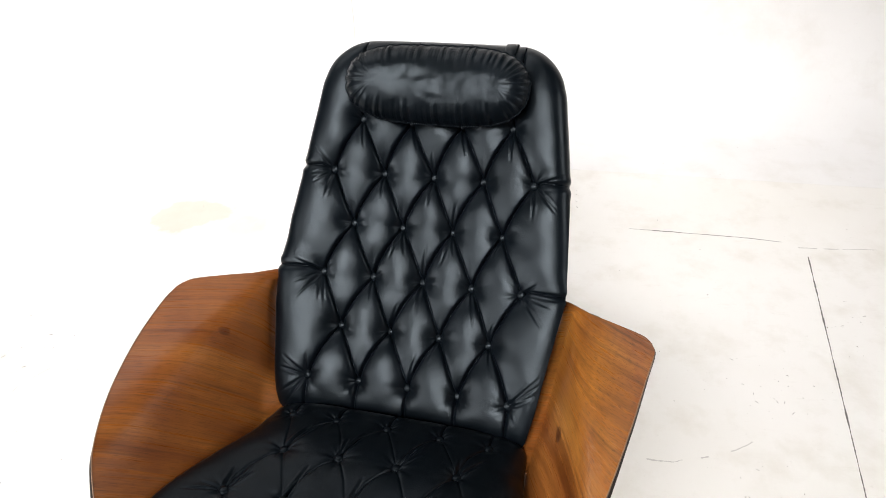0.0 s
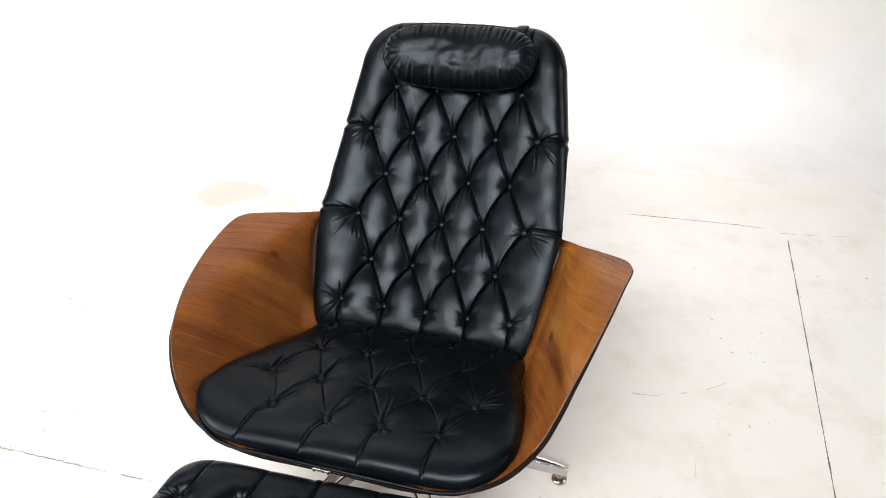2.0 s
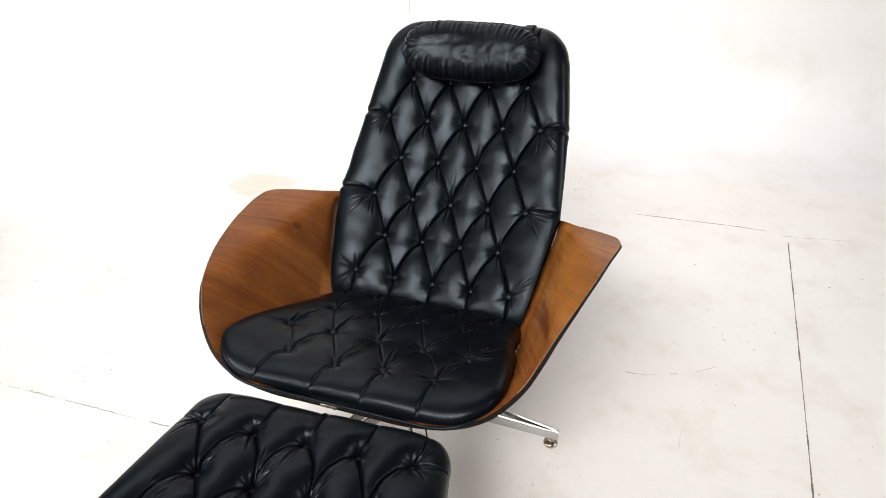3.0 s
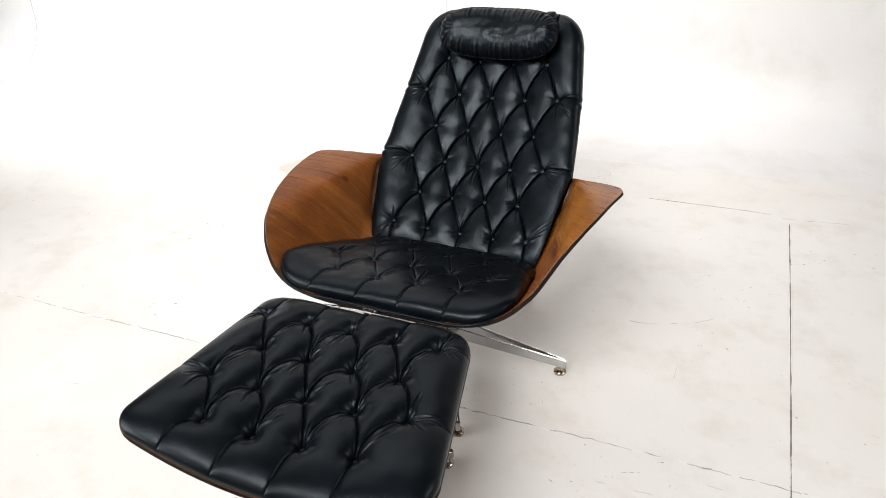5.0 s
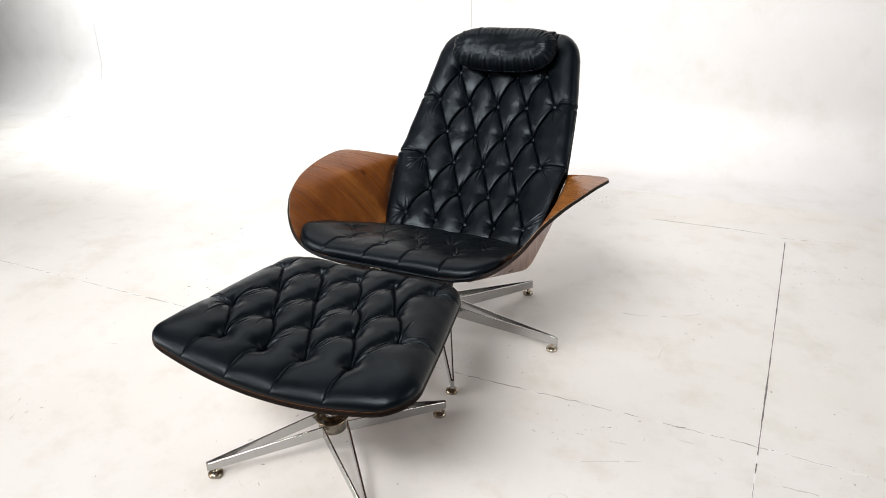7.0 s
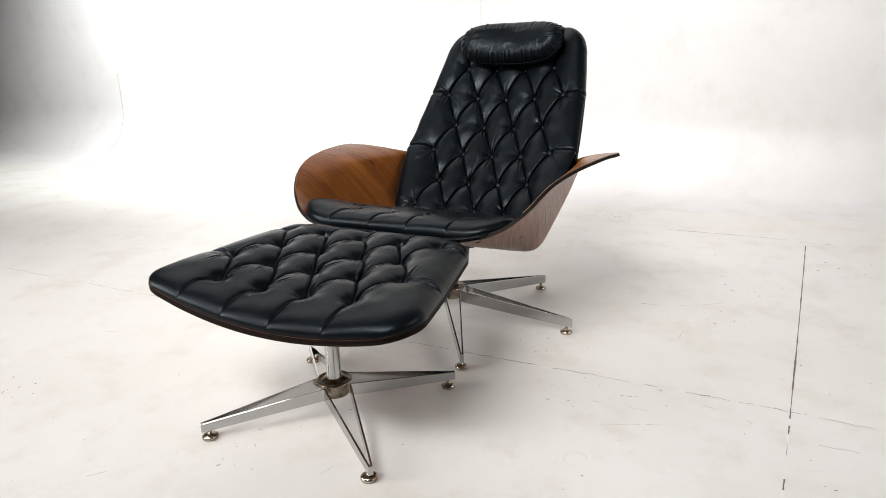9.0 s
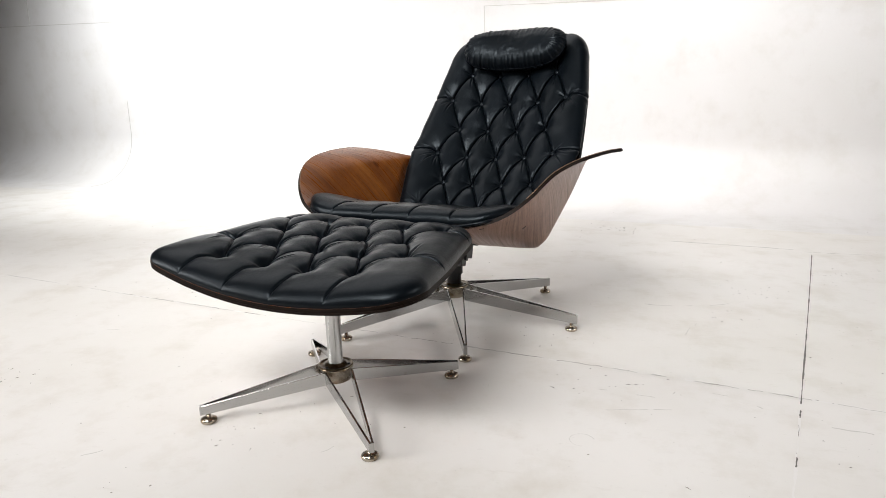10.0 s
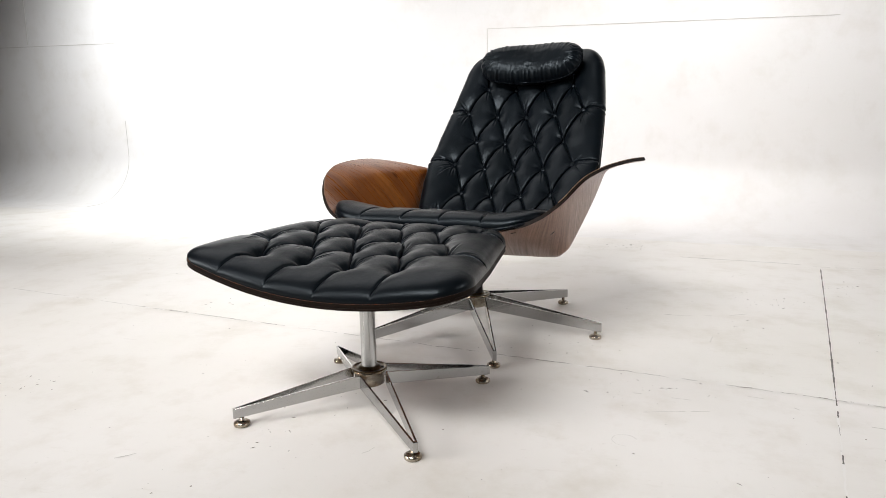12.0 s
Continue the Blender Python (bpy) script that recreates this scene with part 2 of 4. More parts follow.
def tube_into(bm, path, radius, steps=8, closed=False):
    p = np.asarray(path, float)
    n = len(p)
    rings = []
    for i in range(n):
        t = p[(i + 1) % n] - p[i - 1] if closed else p[min(i + 1, n - 1)] - p[max(i - 1, 0)]
        t = Vector(t).normalized()
        up = Vector((0, 0, 1)) if abs(t.z) < 0.9 else Vector((1, 0, 0))
        a = t.cross(up).normalized()
        b = a.cross(t)
        rings.append([bm.verts.new(Vector(p[i]) + radius * (math.cos(q) * a + math.sin(q) * b)) for q in np.linspace(0, 2 * math.pi, steps, endpoint=False)])
    for i in range(n if closed else n - 1):
        a, b = rings[i], rings[(i + 1) % n]
        for k in range(steps):
            j = (k + 1) % steps
            bm.faces.new((a[k], a[j], b[j], b[k]))
    if not closed:
        bm.faces.new(rings[0][::-1])
        bm.faces.new(rings[-1])


def grid_normals(p):
    du = np.gradient(p, axis=0)
    dv = np.gradient(p, axis=1)
    n = np.cross(du, dv)
    return n / np.maximum(np.linalg.norm(n, axis=2, keepdims=True), 1e-9)


def sheet_mesh(name, p, thick, uv):
    """A bent sheet: p is a grid of points on its upper side; materials 0 above, 1 below, 2 on the edge."""
    a, b, _ = p.shape
    n = grid_normals(p)
    if n[a // 2, b // 2, 2] < 0:
        n = -n
    low = p - n * thick
    verts = np.vstack([p.reshape(-1, 3), low.reshape(-1, 3)])
    idx = np.arange(a * b).reshape(a, b)
    q = np.stack([idx[:-1, :-1], idx[1:, :-1], idx[1:, 1:], idx[:-1, 1:]], -1).reshape(-1, 4)
    rim = np.concatenate([idx[0, :-1], idx[:-1, -1], idx[-1, :0:-1], idx[:0:-1, 0]])
    nxt = np.roll(rim, -1)
    side = np.stack([rim, rim + a * b, nxt + a * b, nxt], -1)
    faces = np.vstack([q, q[:, ::-1] + a * b, side[:, ::-1]])
    me = bpy.data.meshes.new(name)
    me.from_pydata(verts.tolist(), [], faces.tolist())
    mats = np.concatenate([np.zeros(len(q)), np.ones(len(q)), np.full(len(side), 2)]).astype(int)
    me.polygons.foreach_set("material_index", mats)
    lay = me.uv_layers.new(name="UVMap")
    flat = np.vstack([uv.reshape(-1, 2), uv.reshape(-1, 2) + 3.7])
    loops = np.empty(len(me.loops), int)
    me.loops.foreach_get("vertex_index", loops)
    lay.data.foreach_set("uv", flat[loops].ravel())
    bm = bmesh.new()
    bm.from_mesh(me)
    bmesh.ops.recalc_face_normals(bm, faces=bm.faces)
    for e in bm.edges:
        if len({f.material_index for f in e.link_faces}) > 1:
            e.smooth = False
    bm.to_mesh(me)
    bm.free()
    return me


def close_to(x, y, pts, reach):
    """Which points of the plan lie within reach of the box round pts."""
    q = np.array(pts)
    (x0, y0), (x1, y1) = q.min(0) - reach, q.max(0) + reach
    return np.nonzero((x > x0) & (x < x1) & (y > y0) & (y < y1))


def seg_dist(x, y, segs):
    """Distance to the nearest of the segments, and on which side of it a point lies."""
    best, side = np.full(x.shape, 9.0), np.zeros(x.shape)
    for (ax, ay), (bx, by) in segs:
        dx, dy = bx - ax, by - ay
        s = np.clip(((x - ax) * dx + (y - ay) * dy) / (dx * dx + dy * dy), 0, 1)
        d = np.hypot(x - ax - s * dx, y - ay - s * dy)
        side = np.where(d < best, np.sign(dx * (y - ay) - dy * (x - ax)), side)
        best = np.minimum(best, d)
    return best, side


def tuft(x, y, roll, buttons, creases, fans, high, seed, pit=0.40, deep=0.32, pleat=1.0, lay=1):
    """Height of a buttoned cushion over its board at plan points x, y."""
    rng = np.random.default_rng(seed)
    x, y = np.broadcast_arrays(x, y)
    near, groove, lap = np.ones(x.shape), np.zeros(x.shape), np.zeros(x.shape)
    far = 0.09
    for line, weight in creases:
        at = close_to(x, y, line, far)
        d, side = seg_dist(x[at], y[at], list(zip(line, line[1:])))
        near[at] *= 1 - 0.52 * weight * np.maximum(np.exp(-d / 0.015) - math.exp(-far / 0.015), 0)
        groove[at] = np.maximum(groove[at], weight * np.exp(-(d / 0.0019) ** 1.3))
        over = lay if (line[-1][0] - line[0][0]) * (line[-1][1] - line[0][1]) > 0 else -lay
        lap[at] = np.maximum(lap[at], (side * over > 0) * np.exp(-d / 0.010) * weight * rng.uniform(0.5, 1.3))
    db = np.full(x.shape, 9.0)
    wr = np.zeros(x.shape)
    sink = np.zeros(x.shape)
    for (bx, by), own in zip(buttons, np.broadcast_to(pit, len(buttons))):
        at = close_to(x, y, [(bx, by)], 0.11)
        r = np.hypot(x[at] - bx, y[at] - by)
        th = np.arctan2(y[at] - by, x[at] - bx)
        k = rng.integers(5, 8)
        wave = np.sin(k * th + rng.uniform(0, 6)) + 0.6 * np.sin((k + 4) * th + rng.uniform(0, 6))
        wr[at] += wave * np.exp(-(r / 0.03) ** 2) * np.clip(r / 0.012, 0, 1)
        db[at] = np.minimum(db[at], r)
        sink[at] = np.maximum(sink[at], own * (0.5 * np.exp(-r / 0.016) + 0.45 * np.exp(-(r / 0.010) ** 1.6)))
    h = 1 - deep + deep * near - 0.15 * groove
    sag = sum(np.sin(q * (x * math.cos(a) + y * math.sin(a)) + b) for q, a, b in zip(rng.uniform(40, 150, 9), rng.uniform(0, 6.3, 9), rng.uniform(0, 6.3, 9)))
    h = (h - sink) * high * roll + (wr * 0.0006 + 0.0042 * lap + 0.00015 * sag) * roll
    down, up = np.zeros(x.shape), np.zeros(x.shape)
    for (ax, ay), (cx, cy) in fans:
        at = close_to(x, y, [(ax, ay), (cx, cy)], 0.02)
        dx, dy = cx - ax, cy - ay
        s = np.clip(((x[at] - ax) * dx + (y[at] - ay) * dy) / (dx * dx + dy * dy), 0, 1)
        f = np.hypot(x[at] - ax - s * dx, y[at] - ay - s * dy)
        fade = (1 - s) ** 0.8
        down[at] = np.maximum(down[at], fade * np.exp(-(f / 0.0024) ** 1.4))
        up[at] = np.maximum(up[at], fade * np.exp(-((f - 0.0048) / 0.0032) ** 2))
    return h + pleat * (0.0018 * up - 0.0036 * down) * roll


def rolled(s, t, ps, pt, power=0.5):
    """How a cushion falls off to its edges, s and t running from -1 to 1."""
    return np.maximum((1 - np.abs(s) ** ps) * (1 - np.abs(t) ** pt), 0) ** power


def at_buttons(buttons, x, y, h):
    """The height of a cushion at its buttons."""
    return np.array([h[np.unravel_index(np.argmin((x - a) ** 2 + (y - b) ** 2), x.shape)] for a, b in buttons])


def fan_of(buttons, rng, lo=3, hi=5, spread=1.1):
    """Short pleats that run out from a button."""
    out = []
    for bx, by, ang in buttons:
        for _ in range(int(rng.integers(lo, hi + 1))):
            a = ang + rng.uniform(-spread, spread)
            r0, r1 = 0.008, rng.uniform(0.035, 0.082)
            out.append(((bx + r0 * math.cos(a), by + r0 * math.sin(a)), (bx + r1 * math.cos(a), by + r1 * math.sin(a))))
    return out


def diamonds(rows, bow=0.0, right=1.0, left=1.0, back=0.35):
    """The creases between each button and those of the next row; those that climb to the right are bowed."""
    out = []
    for a, b in zip(rows, rows[1:]):
        for p in a:
            for q in b:
                if abs(p[0] - q[0]) < 0.075:
                    k = bow if (q[0] - p[0]) * (q[1] - p[1]) > 0 else -back * bow * (1 + math.sin(40 * p[0] + 70 * p[1]))
                    dx, dy = q[0] - p[0], q[1] - p[1]
                    d = math.hypot(dx, dy)
                    if dy < 0:
                        dx, dy = -dx, -dy
                    pts = [(p[0] + (q[0] - p[0]) * t - dy / d * k * math.sin(math.pi * t), p[1] + (q[1] - p[1]) * t + dx / d * k * math.sin(math.pi * t)) for t in (0, 0.25, 0.5, 0.75, 1)]
                    out.append((pts, right if (q[0] - p[0]) * (q[1] - p[1]) > 0 else left))
    return out


def rounded(side, y, y0, y1, r0, r1):
    """Half width of a plan with sides at side, from y0 to y1, its corners rounded by r0 and r1."""
    a, b = np.clip((y0 + r0 - y) / r0, 0, 1), np.clip((y - y1 + r1) / r1, 0, 1)
    return side - r0 * (1 - np.sqrt(1 - a * a)) - r1 * (1 - np.sqrt(1 - b * b))


def grid_mesh(name, p, closed_under):
    a, b, _ = p.shape
    idx = np.arange(a * b).reshape(a, b)
    q = np.stack([idx[:-1, :-1], idx[1:, :-1], idx[1:, 1:], idx[:-1, 1:]], -1).reshape(-1, 4)
    verts = [p.reshape(-1, 3)]
    faces = [q]
    rim = np.concatenate([idx[0, :-1], idx[:-1, -1], idx[-1, :0:-1], idx[:0:-1, 0]])
    under = p.reshape(-1, 3)[rim] + closed_under
    n0 = a * b
    k = np.arange(len(rim))
    side = np.stack([rim, n0 + k, n0 + np.roll(k, -1), np.roll(rim, -1)], -1)
    verts.append(under)
    faces.append(side)
    me = bpy.data.meshes.new(name)
    me.from_pydata(np.vstack(verts).tolist(), [], np.vstack(faces).tolist())
    bm = bmesh.new()
    bm.from_mesh(me)
    bmesh.ops.recalc_face_normals(bm, faces=bm.faces)
    bm.to_mesh(me)
    bm.free()
    me.update()
    if me.polygons[len(q) // 2].normal.z < 0:
        me.flip_normals()
    return me


def spaced(n):
    q = np.linspace(-1, 1, n)
    return 0.5 * q + 0.5 * np.sin(q * math.pi / 2)


def button_mesh():
    bm = bmesh.new()
    lathe_into(bm, [(0.0086, -0.005), (0.0094, -0.001), (0.0090, 0.0020), (0.0074, 0.0042), (0.0044, 0.0056), (0.0010, 0.0060)], 16)
    me = bpy.data.meshes.new("button")
    bm.to_mesh(me)
    bm.free()
    return me


BUTTON = button_mesh()


def put_buttons(parent, places, normals):
    for p, n in zip(places, normals):
        ob = link("button", BUTTON, LEATHER, parent)
        ob.matrix_basis = Matrix.Translation(p) @ Vector(n).to_track_quat("Z", "Y").to_matrix().to_4x4()


def piping(parent, pts, radius=0.0036):
    bm = bmesh.new()
    tube_into(bm, pts, radius, 8, closed=True)
    part("piping", bm, LEATHER, parent)


def rim_of(p, step=2):
    """The outer loop of a grid of points."""
    return np.vstack([p[:-1:step, 0], p[-1, :-1:step], p[:0:-step, -1], p[0, :0:-step]])


# ---- setting ----
WALL_YAW = -9.0
CORNER = Vector((-3.41, 3.55, 0))
along = Vector((math.cos(radians(WALL_YAW)), math.sin(radians(WALL_YAW)), 0))
inward = Vector((along.y, -along.x, 0))


def build_setting():
    bm = bmesh.new()
    box_into(bm, (22, 16, 0.1), pose(-1.5, -1.0, -0.05))
    tagged(part("floor", bm, PAINT_FLOOR, smooth=False), "white painted studio floor, scuffed and stained", "floor", kind="structure")
    # back wall with a sweep into the floor
    r, top, thick = 0.37, 3.7, 0.12
    prof = [(r + 0.25, 0.0003)] + [(r - r * math.sin(a), 0.0003 + r - r * math.cos(a)) for a in np.linspace(0, math.pi / 2, 24)] + [(0, top)]
    back = [(-thick, top), (-thick, -0.05), (r + 0.25, -0.05)]
    ring = prof + back
    bm = bmesh.new()
    ends = []
    for s in (-6.0, 9.0):
        ends.append([bm.verts.new(CORNER + along * s + inward * d + Vector((0, 0, z))) for d, z in ring])
    n = len(ring)
    for i in range(n):
        j = (i + 1) % n
        f = bm.faces.new((ends[0][i], ends[0][j], ends[1][j], ends[1][i]))
        f.smooth = 1 <= i < len(prof) - 1
    for cap in ends:
        bm.faces.new([bm.verts.new(v.co) for v in cap])
    bmesh.ops.recalc_face_normals(bm, faces=[f for f in bm.faces if len(f.verts) == 4])
    tagged(part("wall_north", bm, PAINT_WALL, smooth=False), "white seamless studio wall sweeping into the floor", "wall", kind="structure")

    def slab(name, a, b, label, paint):
        a, b = Vector(a), Vector(b)
        d = (b - a)
        m = Matrix.Translation((a + b) / 2 + Vector((0, 0, 1.83))) @ pose(0, 0, 0, 0, 0, math.degrees(math.atan2(d.y, d.x)))
        bm = bmesh.new()
        box_into(bm, (d.length, 0.12, 3.7), m)
        tagged(part(name, bm, paint, smooth=False), label, "wall", kind="structure")

    # Walls and ceiling added out of view; their tone sets the bounced light.
    left = CORNER - along * 6.06
    slab("wall_west", left - inward * 0.1, left + inward * 7.5, "unseen grey side wall, dark to cut bounced light", PAINT_UNSEEN_WALL)
    far = CORNER + along * 9.06
    slab("wall_east", far - inward * 0.1, far + inward * 7.5, "unseen white side wall closing the room", PAINT_WALL)
    slab("wall_south", left + inward * 7.4, far + inward * 7.4, "unseen grey rear wall, dark to cut bounced light", PAINT_UNSEEN_WALL)
    bm = bmesh.new()
    box_into(bm, (22, 16, 0.1), pose(-1.5, -1.0, 3.75))
    tagged(part("ceiling", bm, PAINT_UNSEEN_CEILING, smooth=False), "unseen ceiling, dark grey to cut bounced light", "ceiling", kind="structure")


def ragged(name, path, width, mat, seed, label, lift=0.0008, gaps=0.0, wander=0.08):
    """A narrow open joint or scratch in the floor paint, uneven in width and broken here and there."""
    rng = np.random.default_rng(seed)
    p = evenly(np.array(path, float), max(4, int(np.linalg.norm(np.diff(path, axis=0), axis=1).sum() / 0.006)))
    t = np.gradient(p, axis=0)
    t /= np.linalg.norm(t, axis=1, keepdims=True)
    n = np.stack([-t[:, 1], t[:, 0]], 1)
    slow = np.interp(np.arange(len(p)), np.arange(0, len(p) + 8, 8), rng.uniform(0.3, 1.2, len(p) // 8 + 2)[:len(np.arange(0, len(p) + 8, 8))])
    w = width * slow * rng.uniform(0.6, 1.3, len(p))
    mid = p + n * (np.convolve(rng.normal(0, 1, len(p) + 2), (0.5, 0.7, 0.5), 'valid') * width * wander)[:, None]
    keep = np.interp(np.arange(len(p)), np.arange(0, len(p) + 5, 5), rng.uniform(0, 1, len(p) // 5 + 3)[:len(np.arange(0, len(p) + 5, 5))]) > gaps
    bm = bmesh.new()
    last = None
    for i in range(len(p)):
        if not keep[i]:
            last = None
            continue
        a, b = mid[i] + n[i] * w[i] / 2, mid[i] - n[i] * w[i] / 2
        v = (bm.verts.new((*a, lift)), bm.verts.new((*b, lift)))
        if last:
            bm.faces.new((last[0], last[1], v[1], v[0]))
        last = v
    bmesh.ops.recalc_face_normals(bm, faces=bm.faces)
    return tagged(part(name, bm, mat, smooth=False), label, "floor joint", kind="structure")


build_setting()
DARK_JOINT = [(1.112, 1.752), (1.0, 1.29), (0.873, 0.77), (0.80, 0.476)]
WORN_JOINT = [(0.80, 0.476), (0.784, 0.41), (0.70, 0.07), (0.45, -0.95)]
CRACKED = [(-1.9, 0.925), (-1.2, 0.785), (-0.81, 0.712), (-0.3, 0.618), (0.09, 0.545), (0.45, 0.48), (0.784, 0.414), (0.96, 0.372), (1.3, 0.31)]
ragged("floor_joint", DARK_JOINT, 0.0042, GAP, 1, "dark open joint between painted floor panels", gaps=0.0, wander=0.04)
ragged("floor_joint", WORN_JOINT, 0.0052, LIP, 31, "chipped white paint along an open floor joint", gaps=0.22, wander=0.10)
ragged("floor_joint", WORN_JOINT, 0.0028, GAP, 35, "dark gaps in a worn floor joint", lift=0.0014, gaps=0.52, wander=0.12)
ragged("floor_joint", CRACKED, 0.0080, LIP, 33, "flaking white paint along a floor joint", gaps=0.35, wander=0.2)
ragged("floor_joint", CRACKED, 0.0038, CRACK, 2, "cracked paint over a joint between floor panels", lift=0.0012, gaps=0.28, wander=0.3)
ragged("floor_joint", CRACKED, 0.0026, SCRATCH, 12, "dark chips along the cracked paint of a floor joint", lift=0.0016, gaps=0.58, wander=0.5)
ragged("floor_joint", [(0.60, 1.915), (0.97, 1.853), (1.06, 1.83)], 0.0045, GAP, 3, "thin dark joint near the foot of the wall")
ragged("floor_joint", [(1.10, 1.80), (1.20, 1.79), (1.33, 1.785)], 0.004, CRACK, 4, "thin grey joint near the foot of the wall", gaps=0.1)

SCRATCHES = [
    ([(-1.14, 1.11), (-1.104, 1.235), (-1.056, 1.291), (-0.925, 1.426), (-0.80, 1.58)], 0.0034, 0.30), ([(0.449, 1.016), (0.53, 1.008), (0.60, 1.02), (0.68, 1.04), (0.75, 1.075), (0.80, 1.11)], 0.0036, 0.45),
    ([(0.379, 0.270), (0.484, 0.295), (0.581, 0.309)], 0.0026, 0.30), ([(0.717, 0.459), (0.754, 0.493), (0.793, 0.513)], 0.0050, 0.35), ([(0.585, 0.404), (0.649, 0.388), (0.696, 0.344)], 0.0040, 0.35),
    ([(0.767, 0.294), (0.823, 0.287), (0.882, 0.275)], 0.0040, 0.20), ([(0.574, 0.762), (0.590, 0.820)], 0.0024, 0.1), ([(-1.086, 0.521), (-1.056, 0.480), (-0.952, 0.489)], 0.0026, 0.35),
    ([(-0.587, -0.134), (-0.560, -0.107)], 0.0040, 0.25), ([(-0.141, -0.019), (-0.131, -0.009), (-0.123, 0.006)], 0.0028, 0.3), ([(0.36, 0.37), (0.5, 0.35)], 0.0030, 0.4)]
for number, (way, wide, broken) in enumerate(SCRATCHES):
    ragged("floor_scratch", way, wide, CRACK if number < 2 else FAINT, 40 + number, "faint scratch in white floor paint", gaps=broken + 0.15, wander=0.25)
for x, y, r in ((0.338, 0.134, 0.024), (1.018, 0.607, 0.016)):
    ragged("floor_scratch", [(x + r * math.cos(a), y + r * math.sin(a)) for a in np.linspace(0.3, 5.6, 14)], 0.0024, FAINT, 60, "faint ring left on white floor paint", gaps=0.3)


def floor_specks():
    """Chips, crumbs of dirt and short scrapes strewn over the floor, thicker in some places."""
    rng = np.random.default_rng(21)
    bm = bmesh.new()
    heaps = [(rng.uniform(-1.8, 1.6), rng.uniform(-0.3, 2.2)) for _ in range(26)]
    for n in range(1300):
        if n % 3 == 0:
            c = heaps[int(rng.integers(len(heaps)))]
            x, y = rng.normal(c[0], 0.07), rng.normal(c[1], 0.05)
        else:
            x, y = rng.uniform(-2.6, 2.2), rng.uniform(-0.9, 2.7)
        r = 0.0008 + 0.0024 * rng.random() ** 4
        a0, k = rng.uniform(0, 6.3), rng.uniform(0.3, 1)
        if n % 9 == 0:
            r, k = rng.uniform(0.003, 0.008), 0.10
        vs = []
        for i in range(6):
            a = a0 + i * math.pi / 3
            q = r * rng.uniform(0.6, 1.2)
            dx, dy = q * math.cos(a - a0), q * k * math.sin(a - a0)
            vs.append(bm.verts.new((x + dx * math.cos(a0) - dy * math.sin(a0), y + dx * math.sin(a0) + dy * math.cos(a0), 0.0012)))
        top = bm.verts.new((x, y, 0.0012 + min(r, 0.003) * 0.5))
        for i in range(6):
            bm.faces.new((vs[i], vs[(i + 1) % 6], top))
    tagged(part("floor_specks", bm, SCRATCH, smooth=False), "small grey chips of dirt on white floor", "dirt", kind="stuff")


floor_specks()


def wall_seam(name, a, b, width, mat, label):
    a, b = Vector(a), Vector(b)
    d = b - a
    bm = bmesh.new()
    m = Matrix.Translation((a + b) / 2) @ d.to_track_quat("X", "Z").to_matrix().to_4x4()
    box_into(bm, (d.length, 0.003, width) if abs(d.z) < 0.5 * d.length else (d.length, 0.003, width), m)
    tagged(part(name, bm, mat, smooth=False), label, "wall seam", kind="structure")


def on_wall(s, z):
    return CORNER + along * s + inward * 0.001 + Vector((0, 0, z))


def cove_seam(s, up, out, mat):
    """The joint between two sheets of the sweep: down the wall from a height, round the cove and a little way over the floor."""
    r = 0.37
    line = [(0.0, up)] + [(r - r * math.sin(a), r - r * math.cos(a)) for a in np.linspace(math.pi / 2, 0.02, 22)] + [(r + out, 0.0)]
    bm = bmesh.new()
    tube_into(bm, [CORNER + along * s + inward * (q + 0.001) + Vector((0, 0, z + 0.001)) for q, z in line], 0.0022, 6)
    tagged(part("wall_seam", bm, mat, smooth=False), "faint seam following the sweep of the white wall", "wall seam", kind="structure")


cove_seam(0.0, 0.62, 0.06, CRACK)
cove_seam(3.003, 1.126, -0.02, FAINT)
wall_seam("wall_seam", on_wall(-2.4, 1.27), on_wall(-0.02, 1.21), 0.004, FAINT, "faint seam between panels of the white wall")
wall_seam("wall_seam", on_wall(-0.99, 1.25), on_wall(-0.95, 2.6), 0.004, FAINT, "faint upright seam between white wall panels")
wall_seam("wall_seam", on_wall(3.0, 1.128), on_wall(4.86, 1.08), 0.003, FAINT, "faint seam between white wall panels")


